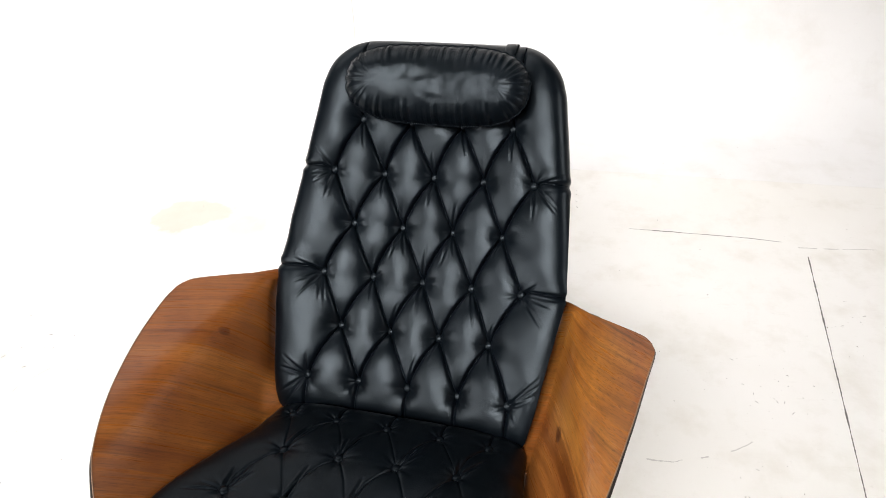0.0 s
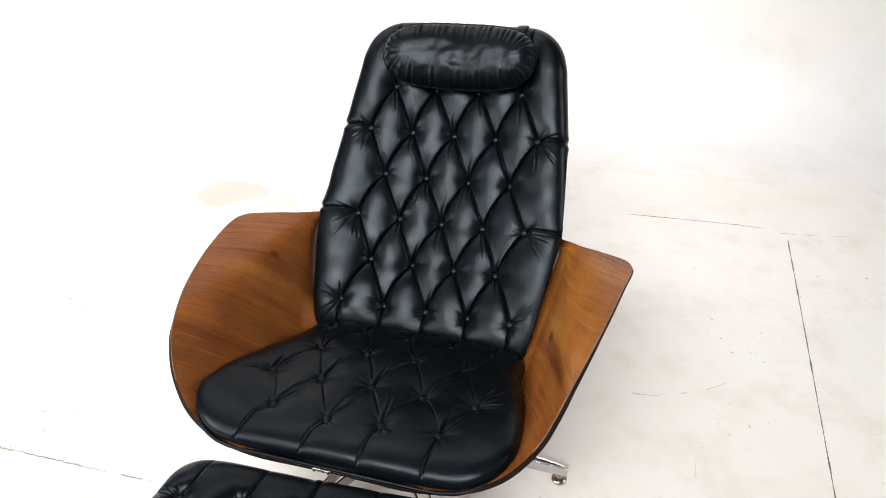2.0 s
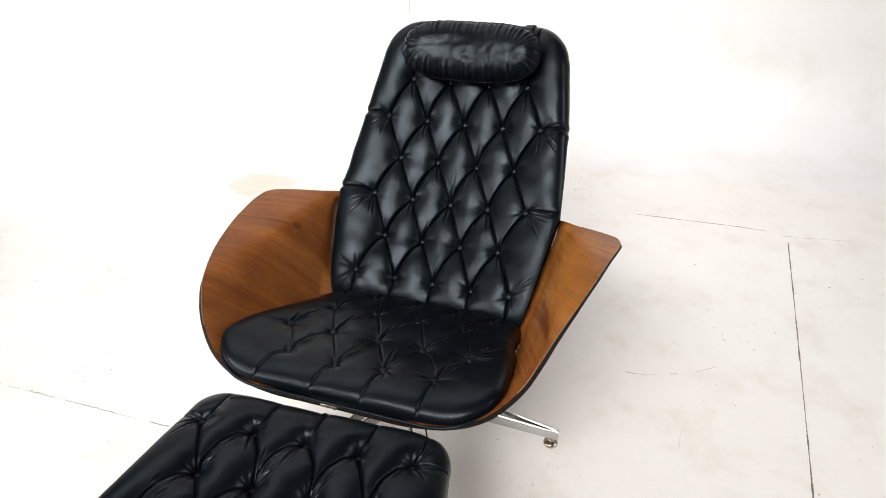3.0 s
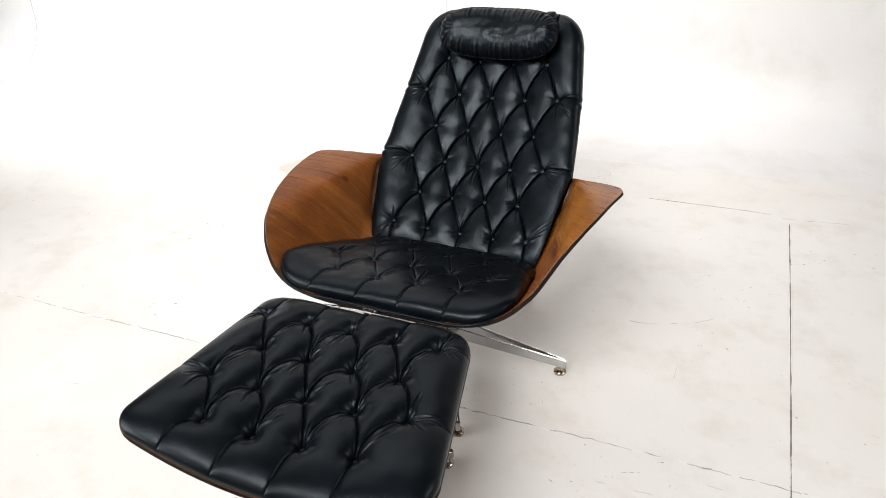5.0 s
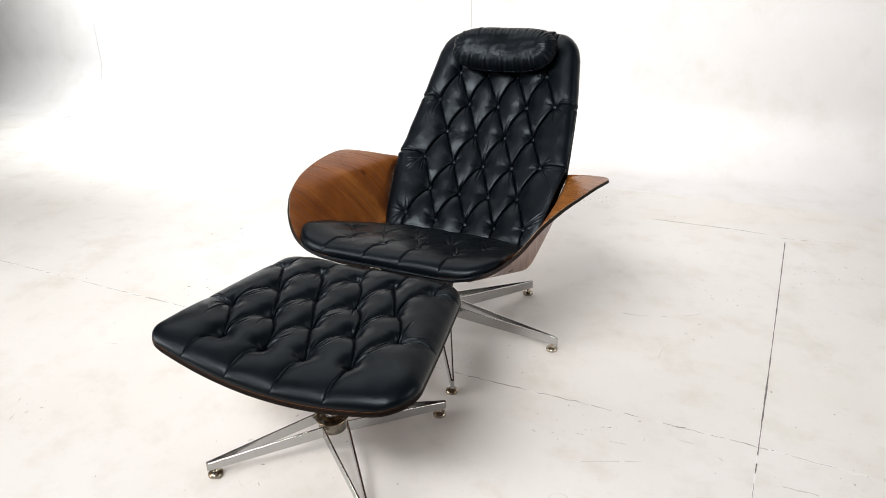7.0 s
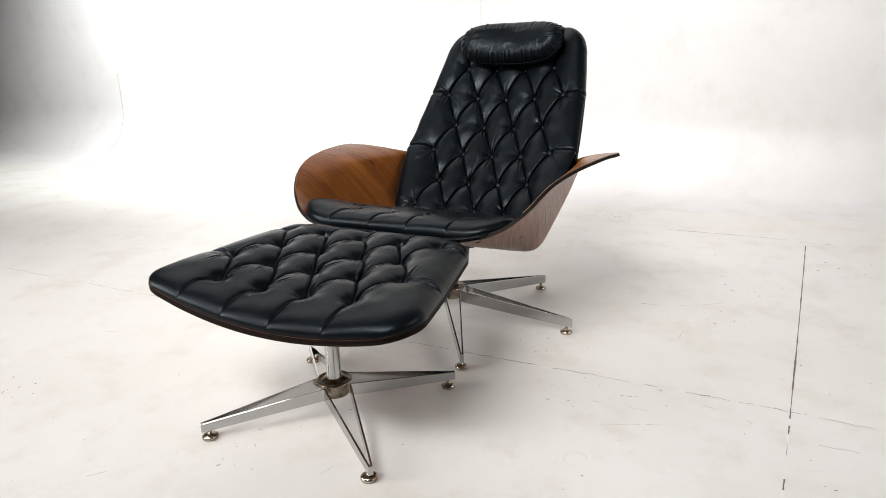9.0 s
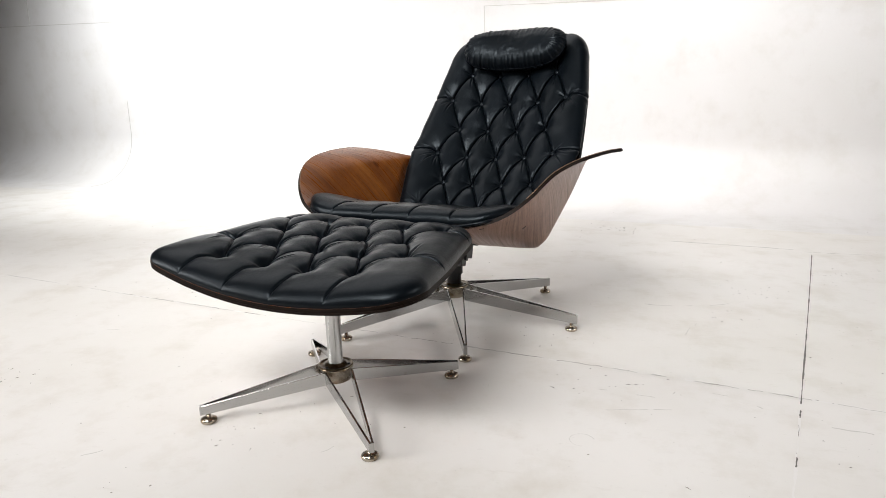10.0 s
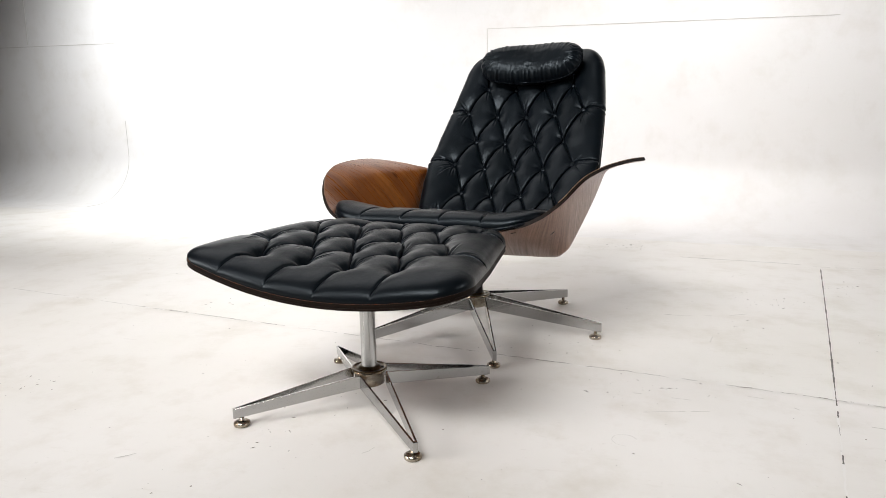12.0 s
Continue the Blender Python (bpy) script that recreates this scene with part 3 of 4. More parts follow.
# ---- lounge chair ----
def leg_set(owner, hub_r, half, reach, angles, top_hub, top_tip, deep, label, centre=(0, 0)):
    """V-shaped legs of flat chrome bar, each with a levelling foot."""
    bm = bmesh.new()
    for side in (-1, 1):
        a = Vector((hub_r, side * half, top_hub))
        b = Vector((reach, side * 0.0028, top_tip))
        hgt_a, hgt_b, t = *deep, 0.0042
        vs = []
        for p, hh in ((a, hgt_a), (b, hgt_b)):
            for dy in (-t / 2, t / 2):
                for dz in (0, -hh):
                    vs.append(bm.verts.new(p + Vector((0, dy, dz))))
        for f in ((0, 1, 3, 2), (4, 6, 7, 5), (0, 4, 5, 1), (2, 3, 7, 6), (0, 2, 6, 4), (1, 5, 7, 3)):
            bm.faces.new([vs[i] for i in f])
    box_into(bm, (0.007, 0.0096, deep[1]), pose(reach + 0.001, 0, top_tip - deep[1] / 2))
    bmesh.ops.recalc_face_normals(bm, faces=bm.faces)
    bmesh.ops.bevel(bm, geom=list(bm.edges), offset=0.0007, segments=1, affect="EDGES")
    me = bpy.data.meshes.new("leg")
    bm.to_mesh(me)
    bm.free()
    bm = bmesh.new()
    lathe_into(bm, [(0.013, 0.0), (0.0162, 0.0015), (0.0172, 0.0050), (0.0165, 0.0085), (0.012, 0.0112), (0.0062, 0.0122), (0.0048, 0.0128), (0.0046, 0.0235)], 28)
    foot = bpy.data.meshes.new("foot")
    bm.to_mesh(foot)
    bm.free()
    for a in angles:
        ob = link("leg", me, CHROME, owner, label, smooth=False)
        ob.matrix_basis = pose(*centre, 0, 0, 0, a)
        ft = link("foot", foot, NICKEL, ob, "round tarnished nickel levelling foot")
        ft.matrix_basis = pose(reach - 0.012, 0, 0)


def hub(owner, top, r, centre=(0, 0)):
    bm = bmesh.new()
    lathe_into(bm, [(r * 0.75, top - 0.036), (r * 0.95, top - 0.032), (r * 0.95, top - 0.006), (r * 1.12, top - 0.004), (r * 1.12, top), (r * 0.6, top + 0.001), (r * 0.45, top + 0.006), (r * 0.4, top + 0.006)], 40)
    part("hub", bm, NICKEL, owner, "tarnished metal hub").matrix_basis = pose(*centre, 0)
    bm = bmesh.new()
    lathe_into(bm, [(r * 1.13, top + 0.0005), (r * 1.16, top + 0.0015), (r * 1.13, top + 0.0030), (r * 1.0, top + 0.0030), (r * 0.98, top + 0.0022), (r * 0.72, top + 0.0022), (r * 0.66, top + 0.0065), (r * 0.5, top + 0.0075)], 40)
    flange = part("flange", bm, BRASS, owner, "dirty brass flange round the post")
    flange.matrix_basis = pose(*centre, 0)
    bm = bmesh.new()
    lathe_into(bm, [(0.0036, 0.0), (0.0036, 0.0014), (0.0026, 0.0022), (0.0008, 0.0024)], 12)
    screw = bpy.data.meshes.new("screw")
    bm.to_mesh(screw)
    bm.free()
    for a in range(20, 380, 120):
        ob = link("screw", screw, BLACK_METAL, flange, "small dark screw head")
        ob.matrix_basis = pose(r * 0.86 * math.cos(radians(a)), r * 0.86 * math.sin(radians(a)), top + 0.0021)


# where the star base stands under the seat
BASE = (-0.003, 0.012)
FRONT = [(0, -0.333, 0.342), (0.07, -0.337, 0.346), (0.136, -0.341, 0.351), (0.20, -0.335, 0.356), (0.252, -0.320, 0.364), (0.296, -0.298, 0.384), (0.333, -0.263, 0.416), (0.354, -0.225, 0.445),
         (0.370, -0.18, 0.466), (0.394, -0.095, 0.483), (0.417, 0.005, 0.490), (0.432, 0.08, 0.492), (0.442, 0.128, 0.491), (0.4465, 0.153, 0.4905), (0.4465, 0.166, 0.490)]
REAR = [(0, 0.045, 0.221), (0.07, 0.045, 0.221), (0.136, 0.045, 0.222), (0.20, 0.042, 0.224), (0.238, 0.042, 0.229), (0.258, 0.055, 0.243), (0.268, 0.09, 0.272), (0.280, 0.145, 0.318),
        (0.290, 0.208, 0.366), (0.298, 0.260, 0.412), (0.308, 0.284, 0.444), (0.345, 0.256, 0.464), (0.395, 0.222, 0.478), (0.430, 0.198, 0.485), (0.4425, 0.180, 0.488)]
# which place on the rear edge lies behind each place on the front edge: the bend of the arm runs slantwise
BEND = ([0, 5, 7, 8.3, 11, 14], [0, 5.1, 7.8, 9.7, 11.7, 14])
# how far the sheet runs on behind each of these, where the arm turns in towards the back
def turn_in(out):
    return np.array([(0, 0.05, -0.012)] * 4 + [(-0.014, 0.055, -0.014), (-0.030, 0.062, -0.018), (-0.034, 0.066, -0.020)] + [out] * 3 + [(-0.034, 0.042, -0.010), (-0.002, 0.002, 0)] + [(0, 0, 0)] * 3)


def leaning(p):
    """The upper part of the old chair leans a little to one side."""
    p[..., 2] += 0.011 * p[..., 0]
    return p


def seat_board(x, y):
    """Upper side of the seat board, without its arms."""
    return 0.345 - 0.285 * (y + 0.333) + (0.038 + 0.020 * np.clip((y + 0.3) / 0.15, 0, 1)) * (np.maximum(np.abs(x) - 0.16, 0) / 0.13) ** 2 * np.clip(1 - (y + 0.3) * 1.2, 0.4, 1)


def build_chair():
    chair = new("lounge_chair")
    chair.matrix_basis = pose(-0.083, 0.80, 0, 0, 0, -12.2)
    tagged(chair, "black buttoned leather lounge chair, bent walnut arms, chrome star base", "lounge chair")
    # bent plywood seat and arms
    f = cat(FRONT, 6)
    turn_at = np.interp(np.arange(len(f)) / 6, *BEND) * 6
    r = np.stack([np.interp(turn_at, np.arange(len(f)), c) for c in cat(REAR, 6).T], 1)
    wide = f.copy()
    k = np.arange(len(f)) / 6
    wide[:, 0] += 0.013 * np.exp(-((k - 9.8) / 2.4) ** 2) * np.clip((14 - k) / 2, 0, 1)
    wide[:, 1] -= 0.014 * np.exp(-((k - 9.5) / 2.6) ** 2) * np.clip((14 - k) / 3, 0, 1)
    low = r.copy()
    wide[:, 2] -= 0.004 * np.clip((k - 8) / 3, 0, 1)
    low[:, 2] -= 0.004 * np.clip((turn_at / 6 - 8) / 3, 0, 1)
    f = np.vstack([(wide * [-1, 1, 1])[:0:-1], f])
    r = np.vstack([(low * [-1, 1, 1])[:0:-1], r])
    run_on, sharp = [np.stack([np.interp(turn_at, np.arange(15) * 6, c) for c in turn_in(out).T], 1) for out in ((-0.045, 0.085, -0.024), (0.002, 0.085, -0.024))]
    g = r + np.vstack([(sharp * [-1, 1, 1])[:0:-1], run_on])
    # one arm is folded a little in front of that line
    fold = np.clip((len(r) // 2 - np.arange(len(r))) / 12 - 2.5, 0, 1) * np.clip(np.arange(len(r)) / 18, 0, 1)
    r = r + (f - r) * 0.075 * fold[:, None]
    v = np.linspace(0, 1, 25)[None, :, None]
    p = f[:, None] * (1 - v) + r[:, None] * v
    w = np.linspace(0.1, 1, 8)[None, :, None]
    p = np.concatenate([p, r[:, None] * (1 - w) + g[:, None] * w + 0.0001 * w * np.array([0, 1, -0.25])], 1)
    leaning(p)
    v = np.linspace(0, 1.28, p.shape[1])[None, :, None]
    arc = np.concatenate([[0], np.cumsum(np.linalg.norm(np.diff(0.5 * f + 0.5 * r, axis=0), axis=1))])
    length = np.linalg.norm(r - f, axis=1)
    run_back = np.broadcast_to(v[..., 0], p.shape[:2]) * length[:, None]
    run_out = np.broadcast_to(np.abs(arc - arc[-1] / 2)[:, None], p.shape[:2])
    side = np.broadcast_to((arc > arc[-1] / 2)[:, None], p.shape[:2]) * 2.3
    ca, sa = math.cos(radians(17)), math.sin(radians(17))
    uv = np.stack([run_back * ca - run_out * sa + side, run_out * ca + run_back * sa + side], -1)
    # the veneer of the other arm is laid level
    flat = p[12:50, :25].reshape(-1, 3)
    facing = np.linalg.svd(flat - flat.mean(0), full_matrices=False)[2][2]
    along_grain = np.array([math.cos(radians(23)), math.sin(radians(23)), 0])
    along_grain -= facing * (along_grain @ facing)
    along_grain /= np.linalg.norm(along_grain)
    across_grain = np.cross(facing, along_grain)
    level = np.stack([(p - flat.mean(0)) @ along_grain, (p - flat.mean(0)) @ (across_grain * np.sign(across_grain[2]))], -1)
    uv = np.where(side[..., None] > 0, uv, level)
    link("seat_shell", sheet_mesh("seat_shell", p, 0.009, uv), [WOOD, WOOD_BACK, PLY], chair, "bent walnut plywood seat with flaring arms")

    for rim in (p[8:50, 0], p[-50:-8, 0]):
        bm = bmesh.new()
        tube_into(bm, rim, 0.0010, 6)
        part("worn_edge", bm, WORN, chair, "pale worn edge of the veneer")

    # seat cushion
    s, t = spaced(600)[:, None], (spaced(480)[None, :] + 1) / 2
    y = -0.338 + (0.13 + 0.338) * t
    x = s * rounded(0.284 - np.where(s > 0, 0.06, 0.115) * np.clip(y + 0.25, 0, 1) + 0.022 * np.sin(math.pi * np.minimum(1.35 * t, 1)) ** 1.2 - 0.008 * np.clip((t - 0.2) / 0.2, 0, 1), y, -0.338, 0.13, 0.09, 0.05)
    y = y + 0.0 * s
    rows = [[(-0.147, -0.250), (-0.036, -0.262), (0.061, -0.250), (0.163, -0.243)], [(-0.2, -0.157), (-0.1, -0.151), (0.002, -0.148), (0.104, -0.15), (0.205, -0.15)],
            [(-0.152, -0.045), (-0.05, -0.043), (0.052, -0.04), (0.155, -0.033)], [(-0.19, 0.062), (-0.1, 0.062), (0.0, 0.062), (0.1, 0.062), (0.19, 0.062)]]
    buttons = sum(rows, [])
    creases = diamonds(rows, 0.010, 0.42, 0.14)
    for b in rows[0]:
        creases.append(([b, (b[0] * 1.06 - 0.012, b[1] - 0.03), (b[0] * 1.1 - 0.022, -0.345)], 0.62))
    for b in rows[3]:
        creases.append(([b, (b[0], 0.15)], 0.6))
    rng = np.random.default_rng(4)
    fans = fan_of([(b[0], b[1], 1.3) for b in rows[0] + rows[1] + rows[2]], rng, 2, 3, spread=0.4) + fan_of([(rows[1][0][0], rows[1][0][1], 3.1), (rows[1][4][0], rows[1][4][1], 0.5)], rng, 2, 3)
    edge = np.where(t < 0.5, 4.2, 12)
    full = np.where(s < 0, 8, 5)
    h = tuft(x, y, rolled(s, 2 * t - 1, full, edge), buttons, creases, fans, 0.066, 1, 0.16, 0.17, 1.2, -1)
    h = h + 0.012 * np.exp(-((y + 0.04) / 0.09) ** 2) * (1 - s ** 4)
    z = seat_board(x, y) + 0.002 + h
    swell = rolled(s, 2 * t - 1, full, edge) * np.abs(s) ** 8 * np.where(s < 0, -2.2, 1)
    # the front hangs over its lower edge
    hang = np.exp(-(y + 0.338) / 0.03)
    p = leaning(np.stack([x + 0.007 * swell, y + 0.005 * hang - 0.021 * hang * rolled(s, 2 * t - 1, full, edge), z], -1))
    cushion = link("seat_cushion", grid_mesh("seat_cushion", p, np.array([0, 0, -0.008])), LEATHER, chair, "black leather seat cushion with buttoned diamonds")
    bx, by = np.array(buttons).T
    hz = seat_board(bx, by) + 0.011 * bx + at_buttons(buttons, x, y, h) + 0.007
    put_buttons(cushion, [(a, b, c) for a, b, c in zip(bx, by, hz)], [(0, 0.25, 1)] * len(bx))
    lip = np.stack([x, y, seat_board(x, y) + 0.011 * x + 0.003], -1)
    lip = np.vstack([lip[0, 90::-5], lip[::6, 0], lip[-1, :90:5]])
    bm = bmesh.new()
    tube_into(bm, lip * [1.004, 1.004, 1], 0.0036)
    part("piping", bm, LEATHER, cushion)

    # fittings of the shell
    for at, face, turn in (((0.2318, -0.3081, 0.3435), (0.246, -0.326, -0.913), 20), ((0.2864, -0.1699, 0.3243), (0.687, -0.211, -0.695), 60)):
        bm = bmesh.new()
        box_into(bm, (0.012, 0.0028, 0.0016), Matrix.Translation(at) @ Vector(face).to_track_quat("Z", "Y").to_matrix().to_4x4() @ pose(0, 0, 0, 0, 0, turn), 0.0005)
        part("slot", bm, BLACK_METAL, chair, "small dark slot")
    bm = bmesh.new()
    box_into(bm, (0.034, 0.004, 0.007), pose(-0.014, -0.3425, 0.3450, 10), 0.001)
    for dx in (-0.013, 0.013):
        lathe_into(bm, [(0.003, -0.002), (0.003, 0.001), (0.0015, 0.002)], 10, pose(-0.014 + dx, -0.3445, 0.3450, 90))
    part("front_clip", bm, NICKEL, chair, "small tarnished metal clip", smooth=False)

    # back
    centre = np.array([(0.035, 0.115), (0.108, 0.200), (0.179, 0.280), (0.253, 0.355), (0.323, 0.434), (0.388, 0.518), (0.448, 0.607), (0.503, 0.698), (0.552, 0.782), (0.60, 0.87)])
    line = cat(centre, 10)
    run = np.concatenate([[0], np.cumsum(np.linalg.norm(np.diff(line, axis=0), axis=1))])
    zero = run[20]

    def back_point(x, l, up):
        q = l + zero
        y, z = np.interp(q, run, line[:, 0]), np.interp(q, run, line[:, 1])
        e = 0.01
        dy, dz = np.interp(q + e, run, line[:, 0]) - np.interp(q - e, run, line[:, 0]), np.interp(q + e, run, line[:, 1]) - np.interp(q - e, run, line[:, 1])
        k = np.hypot(dy, dz)
        ny, nz = -dz / k, dy / k
        o = up + 0.026 * (x / 0.2) ** 2 - 0.030
        return leaning(np.stack([x, y + ny * o, z + nz * o], -1))

    lo, hi = -0.085, 0.684
    lmap = np.array([-0.085, 0.0, 0.106, 0.212, 0.318, 0.424, 0.53, 0.573, 0.61])
    wmap = np.array([0.238, 0.255, 0.270, 0.286, 0.278, 0.269, 0.250, 0.243, 0.238])

    def back_grid(ns, nt, inset):
        s, t = spaced(ns)[:, None], spaced(nt)[None, :]
        l0 = lo + (hi - lo) * (t + 1) / 2
        x = s * (rounded(np.interp(l0, lmap, wmap) + 0.003 + np.where(s < 0, 0.006, 0.0) * np.clip((0.42 - l0) / 0.1, 0, 1) + np.where(s < 0, 0.013, 0.0) * np.clip((0.27 - l0) / 0.14, 0, 1), l0, lo, hi, 0.03, 0.098) - inset) + 0.003 + 0.003 * np.clip((l0 - 0.42) / 0.1, 0, 1)
        l = l0 + 0.010 * (1 - (x / 0.25) ** 2) * np.clip((l0 - 0.4) / 0.3, 0, 1) ** 2
        return x, l

    x, l = back_grid(61, 81, 0.006)
    p = back_point(x, l, -0.002)
    uv = np.stack([x, l], -1)
    link("back_shell", sheet_mesh("back_shell", p, 0.010, uv), [LEATHER, WOOD_BACK, LEATHER], chair, "bent plywood back panel wrapped in black leather")
    x, l = back_grid(600, 800, 0.0)
    rows = []
    for k in range(6):
        l_row = 0.106 * k
        if k % 2:
            rows.append([(q, l_row) for q in (-0.15, -0.05, 0.053, 0.155)])
        else:
            rows.append([(q, l_row) for q in (-0.197, -0.098, 0.004, 0.106, 0.208)])
    buttons = sum(rows, [])
    creases = diamonds(rows, 0.005)
    for k in (0, 2, 4):
        for b in (rows[k][0], rows[k][4]):
            if k:
                creases.append(([b, (math.copysign(0.12, b[0]) + b[0] * 0.5, b[1] + 0.008), (math.copysign(0.3, b[0]), b[1] + 0.004)], 0.8))
    for b in rows[0]:
        creases.append(([b, (b[0], -0.1)], 0.8))
    for b in rows[5]:
        creases.append(([b, (b[0] * 1.05, 0.7)], 1.0))
    rng = np.random.default_rng(9)
    fans = fan_of([(b[0], b[1], 3.14 if b[0] < 0 else 0.0) for k in (0, 2, 4) for b in (rows[k][0], rows[k][4])], rng, 4, 6, spread=1.25)
    fans += fan_of([(b[0], b[1], -1.57) for k in (1, 2, 3, 4, 5) for b in rows[k]], rng, 0, 2, spread=0.35)
    fans += fan_of([(b[0], b[1], 1.57) for k in (0, 1, 2, 3, 4) for b in rows[k]], rng, 0, 1, spread=0.35)
    across = (x - 0.003) / np.max(np.abs(x - 0.003), axis=0, keepdims=True)
    h = tuft(x, l, rolled(across, spaced(800)[None, :], 8, 14), buttons, creases, fans, 0.058, 2, [0.12 if abs(q[0]) > 0.18 else 0.24 for q in buttons], 0.33, 0.75)
    pinch = sum(np.exp(-((l - q) / 0.006) ** 2) - 0.5 * np.exp(-((np.abs(l - q) - 0.012) / 0.007) ** 2) for q in (0.216, 0.428))
    p = back_point(x - 0.0028 * pinch * across ** 6 * np.sign(across), l, h)
    cushion = link("back_cushion", grid_mesh("back_cushion", p, np.array([0, 0.004, -0.004])), LEATHER, chair, "black leather back cushion with buttoned diamonds")
    bx, bl = np.array(buttons).T
    hb = at_buttons(buttons, x, l, h) + 0.007
    at, over = back_point(bx, bl, hb), back_point(bx, bl, hb + 0.01)
    put_buttons(cushion, at, over - at)

    # headrest
    s, t = spaced(300)[:, None], spaced(150)[None, :]
    hl = 0.0745 * t * np.sqrt(1 - 0.38 * s ** 2 * np.abs(s) ** 1.5)
    hx = 0.177 * s * np.sqrt(1 - 0.36 * np.abs(t) ** 2.6)
    loop = rim_of(np.stack([hx, hl], -1), 3)
    way = np.cumsum(np.linalg.norm(np.diff(loop, axis=0, append=loop[:1]), axis=1))
    near = np.full(hx.shape, 9.0)
    pos = np.zeros(hx.shape)
    for k in range(len(loop)):
        d = np.hypot(hx - loop[k, 0], hl - loop[k, 1])
        pos = np.where(d < near, way[k], pos)
        near = np.minimum(near, d)
    rng = np.random.default_rng(3)
    turns = 2 * math.pi / way[-1]
    gather = sum(np.sin(k * turns * pos + rng.uniform(0, 6)) * rng.uniform(0.4, 1) for k in (31, 43, 58, 74)) / 2
    q = np.clip(near / 0.060, 0, 1)
    dome = np.maximum(1 - (1 - q) ** 2.2, 0) ** 0.5
    lump = np.array([[noise.noise(Vector((hx[i, j] * 16, hl[i, j] * 26, 1.5))) + 0.35 * noise.noise(Vector((hx[i, j] * 55 + 3, hl[i, j] * 60, 4.5))) for j in range(hx.shape[1])] for i in range(hx.shape[0])])
    dent = -0.0012 * np.exp(-((hl + 0.022 + 0.007 * np.sin(hx * 47 + 1)) / 0.008) ** 2) * np.exp(-((hx - 0.01) / 0.035) ** 2)
    front = dome * (0.047 + 0.0024 * lump) + 0.0050 * gather * np.exp(-(near / 0.018) ** 1.3) * np.clip(near / 0.004, 0, 1) + dent
    rear = -dome * 0.036
    wob = 1 + 0.009 * np.exp(-(near / 0.008)) * gather
    a, b = hx.shape
    top, low = back_point(hx * wob + 0.007, 0.600 + hl * wob, 0.080 + front), back_point(hx * wob + 0.007, 0.600 + hl * wob, 0.080 + rear)
    idx = np.arange(a * b).reshape(a, b)
    q = np.stack([idx[:-1, :-1], idx[1:, :-1], idx[1:, 1:], idx[:-1, 1:]], -1).reshape(-1, 4)
    me = bpy.data.meshes.new("headrest")
    me.from_pydata(np.vstack([top.reshape(-1, 3), low.reshape(-1, 3)]).tolist(), [], np.vstack([q, q[:, ::-1] + a * b]).tolist())
    bm = bmesh.new()
    bm.from_mesh(me)
    bmesh.ops.remove_doubles(bm, verts=bm.verts, dist=1e-6)
    bmesh.ops.recalc_face_normals(bm, faces=bm.faces)
    bm.to_mesh(me)
    bm.free()
    rest = link("headrest", me, LEATHER, chair, "wrinkled black leather headrest pillow with gathered edge")
    piping(rest, rim_of(top, 1), 0.0019)
    path = cat([(0.640, 0.070), (0.662, 0.060), (0.684, 0.045), (0.697, 0.026), (0.701, 0.004), (0.696, -0.02)], 5)
    w = np.array([-0.011, -0.0095, 0.0095, 0.011])
    p = np.stack([back_point(np.full(len(path), 0.135 + dx), path[:, 0] - 0.008, path[:, 1] + (0.002 if abs(dx) < 0.010 else 0.0)) for dx in w], 0)
    link("strap", sheet_mesh("strap", p, 0.0022, np.zeros((*p.shape[:2], 2))), [LEATHER, LEATHER, LEATHER], rest)

    # base
    hub(chair, 0.094, 0.037, BASE)
    leg_set(chair, 0.040, 0.023, 0.373, [a + 0.2 for a in range(0, 360, 60)], 0.092, 0.0475, (0.036, 0.026), "flat chrome V-shaped leg", BASE)
    bm = bmesh.new()
    lathe_into(bm, [(0.021, 0.09), (0.021, 0.125), (0.026, 0.13), (0.026, 0.185), (0.034, 0.19), (0.034, 0.215)], 24)
    part("swivel_post", bm, BLACK_METAL, chair, "black swivel post").matrix_basis = pose(*BASE, 0)
    bm = bmesh.new()
    box_into(bm, (0.13, 0.20, 0.005), pose(0, -0.06, 0.241, -15), 0.001)
    for sx in (-0.05, 0.05):
        box_into(bm, (0.005, 0.13, 0.042), pose(sx, -0.035, 0.212, -14), 0.002)
        box_into(bm, (0.012, 0.03, 0.055), pose(sx * 1.12, -0.05, 0.20, -14), 0.002)
        lathe_into(bm, [(0.008, -0.006), (0.008, 0.006)], 6, pose(sx * 1.25, -0.045, 0.195, 0, 90, 0))
    lathe_into(bm, [(0.015, -0.06), (0.015, 0.06)], 20, pose(0, -0.04, 0.196, 0, 90, 0))
    part("tilt_mechanism", bm, BLACK_METAL, chair, "black steel tilt mechanism", smooth=False)


build_chair()


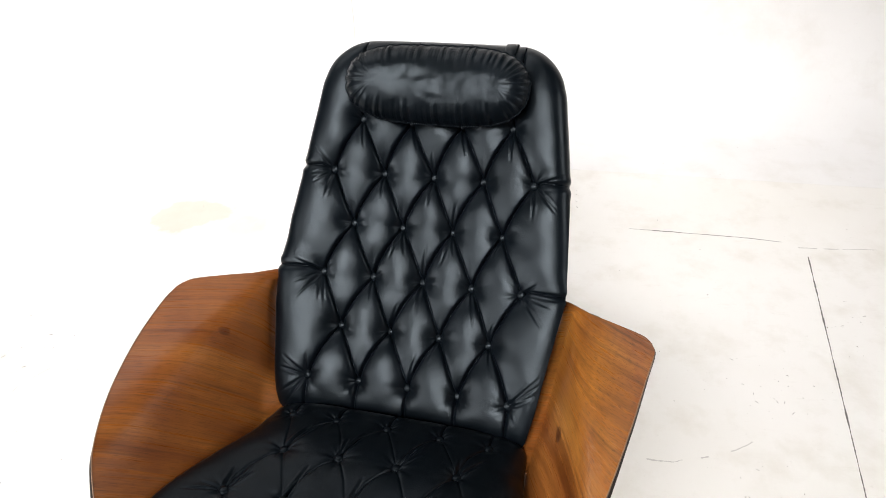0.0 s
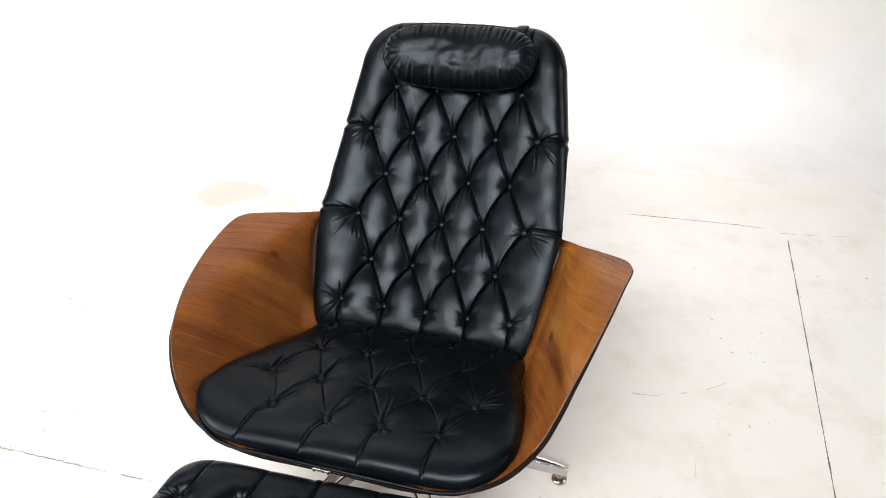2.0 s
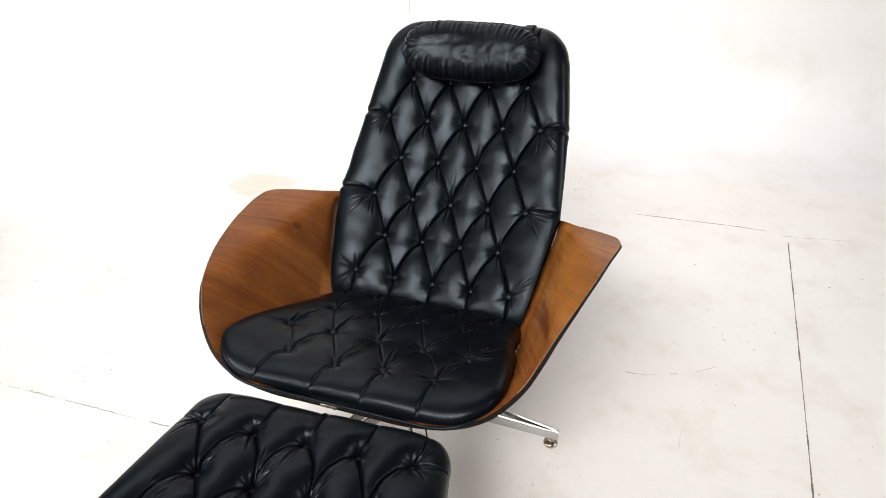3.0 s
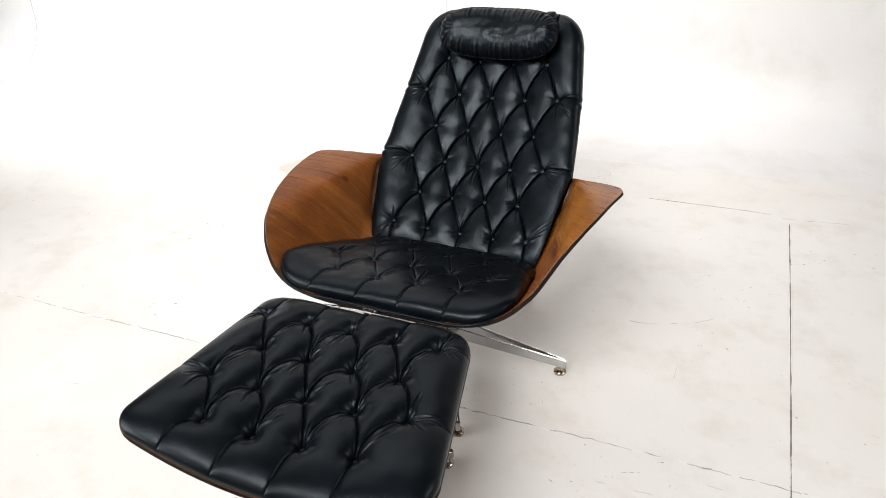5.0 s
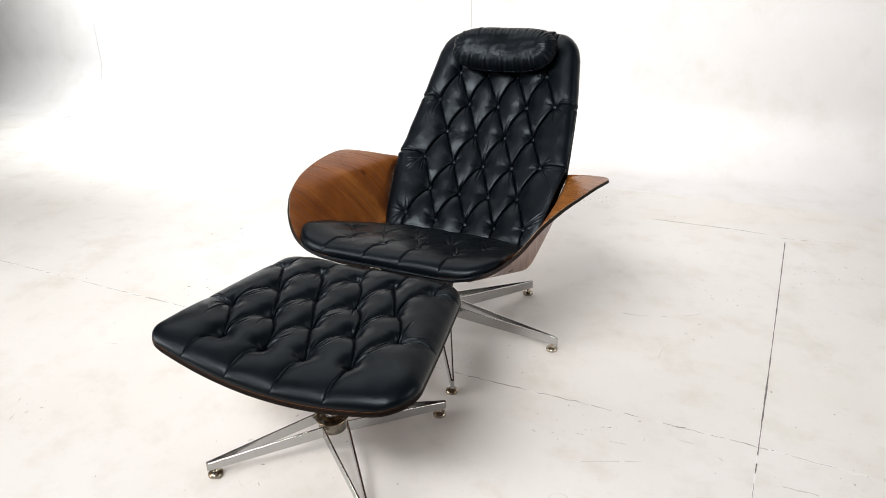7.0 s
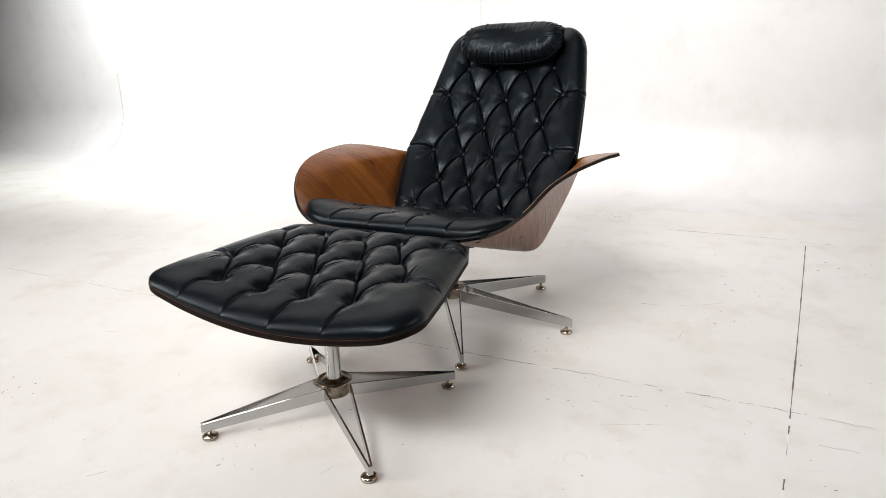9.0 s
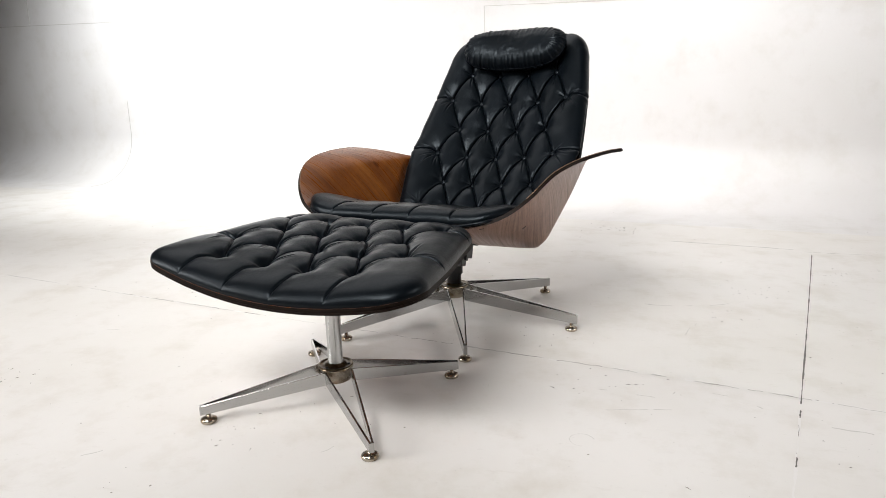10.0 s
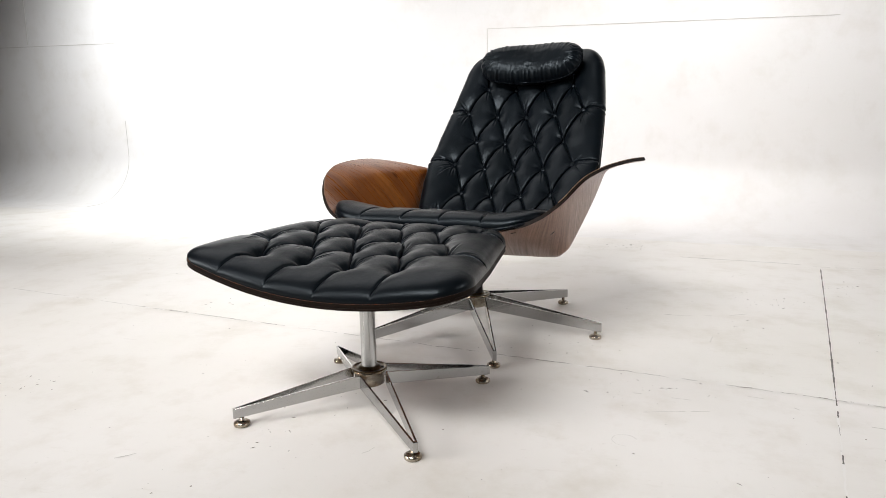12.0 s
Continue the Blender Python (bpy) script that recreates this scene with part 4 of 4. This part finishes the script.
# ---- ottoman ----
def build_ottoman():
    ott = new("ottoman")
    ott.matrix_basis = pose(-0.202, 0.204, 0, 0, 0, -8.6)
    tagged(ott, "black buttoned leather ottoman on chrome four-legged base", "ottoman")
    lean = pose(-0.0215, 0.015, -0.011, 4.0, 2.9, 0)

    def board(x, y):
        return 0.322 + 0.042 * np.clip(np.abs(x) / 0.29, 0, 1.2) ** 2 * np.clip(0.62 - y * 1.6, np.where(x > 0, 0.6, 0.3), 1)

    def plan(ns, nt, inset):
        s, t = spaced(ns)[:, None], (spaced(nt)[None, :] + 1) / 2
        y0, y1 = -0.204 + inset, 0.256 - inset
        y = y0 + (y1 - y0) * t
        x = s * rounded(np.where(s > 0, 0.316, 0.304) - 0.145 * (y + 0.215) - inset, y, y0, y1, np.where(s > 0, 0.08, 0.047), 0.055) - 0.002
        y = y - (1 - (x / 0.3) ** 2) * (0.022 * (1 - t) ** 2 - 0.004 * t ** 2)
        return x, y + 0.0 * s

    x, y = plan(121, 101, 0.0)
    p = np.stack([x, y, board(x, y)], -1)
    me = sheet_mesh("board", p, 0.0042, np.stack([y, x], -1))
    me.transform(lean)
    board_part = link("board", me, [WOOD, WOOD_BACK, PLY], ott, "bent walnut plywood board")
    for drop, inset in ((0.0043, 0.0016), (0.0086, 0.0004)):
        x, y = plan(121, 101, inset)
        me = sheet_mesh("ply", np.stack([x, y, board(x, y) - drop], -1), 0.0042, np.stack([y, x], -1) + drop * 300)
        me.transform(lean)
        link("ply", me, [PLY, WOOD_BACK, PLY], board_part)
    x, y = plan(640, 500, 0.0)
    rows = [[(-0.155, -0.132), (-0.055, -0.13), (0.042, -0.125), (0.145, -0.122)], [(-0.206, -0.035), (-0.105, -0.03), (-0.005, -0.026), (0.098, -0.024), (0.2, -0.02)],
            [(-0.153, 0.07), (-0.053, 0.072), (0.047, 0.074), (0.147, 0.075)], [(-0.203, 0.17), (-0.102, 0.173), (-0.004, 0.176), (0.095, 0.178), (0.193, 0.18)]]
    buttons = sum(rows, [])
    creases = diamonds(rows, 0.016, 1.0, 0.78, 0.5)
    for b in rows[0]:
        creases.append(([b, (b[0] * 1.1 - 0.016, b[1] - 0.035), (b[0] * 1.12 - 0.028, -0.25)], 0.75))
    for b in rows[3]:
        creases.append(([b, (b[0] * 0.99 + 0.012, b[1] + 0.03), (b[0] * 0.98 + 0.016, 0.27)], 0.6))
    for b in (rows[1][0], rows[1][4], rows[3][0], rows[3][4]):
        creases.append(([b, (b[0] * 1.3, b[1] + 0.004), (b[0] * 1.7, b[1] - 0.004)], 0.8))
    rng = np.random.default_rng(14)
    fans = fan_of([(b[0], b[1], 1.2) for b in rows[0] + rows[1] + rows[2]], rng, 2, 4, spread=0.45)
    fans += fan_of([(b[0], b[1], -1.6) for b in rows[1] + rows[2] + rows[3]], rng, 1, 2, spread=0.5)
    fans += fan_of([(rows[k][i][0], rows[k][i][1], g) for k in (1, 3) for i, g in ((0, 3.1), (4, 0.1))], rng, 2, 4, spread=0.9)
    roll = rolled(spaced(640)[:, None], spaced(500)[None, :], np.where(x > 0, 7, 5), np.where(y > 0.02, np.where(x > 0, 9, 5), 3.6))
    h = tuft(x, y, roll, buttons, creases, fans, 0.052, 6, 0.46, 0.44, 1.15, -1)
    # the front hangs over its lower edge
    hang = np.exp(-(spaced(500)[None, :] + 1) * 0.23 / 0.03)
    p = np.stack([x, y + 0.001 * hang - 0.012 * hang * roll, board(x, y) + 0.001 + h], -1)
    me = grid_mesh("cushion", p, np.array([0, 0, -0.004]))
    me.transform(lean)
    cushion = link("cushion", me, LEATHER, ott, "black leather cushion with buttoned diamonds")
    bx, by = np.array(buttons).T
    hz = board(bx, by) + at_buttons(buttons, x, y, h) + 0.007
    put_buttons(cushion, [lean @ Vector(q) for q in zip(bx, by, hz)], [(0, 0, 1)] * len(bx))
    # post and base
    bm = bmesh.new()
    lathe_into(bm, [(0.0185, 0.077), (0.0165, 0.082), (0.0165, 0.298), (0.03, 0.302)], 28)
    part("post", bm, CHROME, ott, "chrome tube post")
    hub(ott, 0.081, 0.034)
    leg_set(ott, 0.029, 0.029, 0.286, [44.7 + a for a in (0, 90, 180, 270)], 0.078, 0.0395, (0.029, 0.0205), "flat chrome V-shaped leg")


build_ottoman()
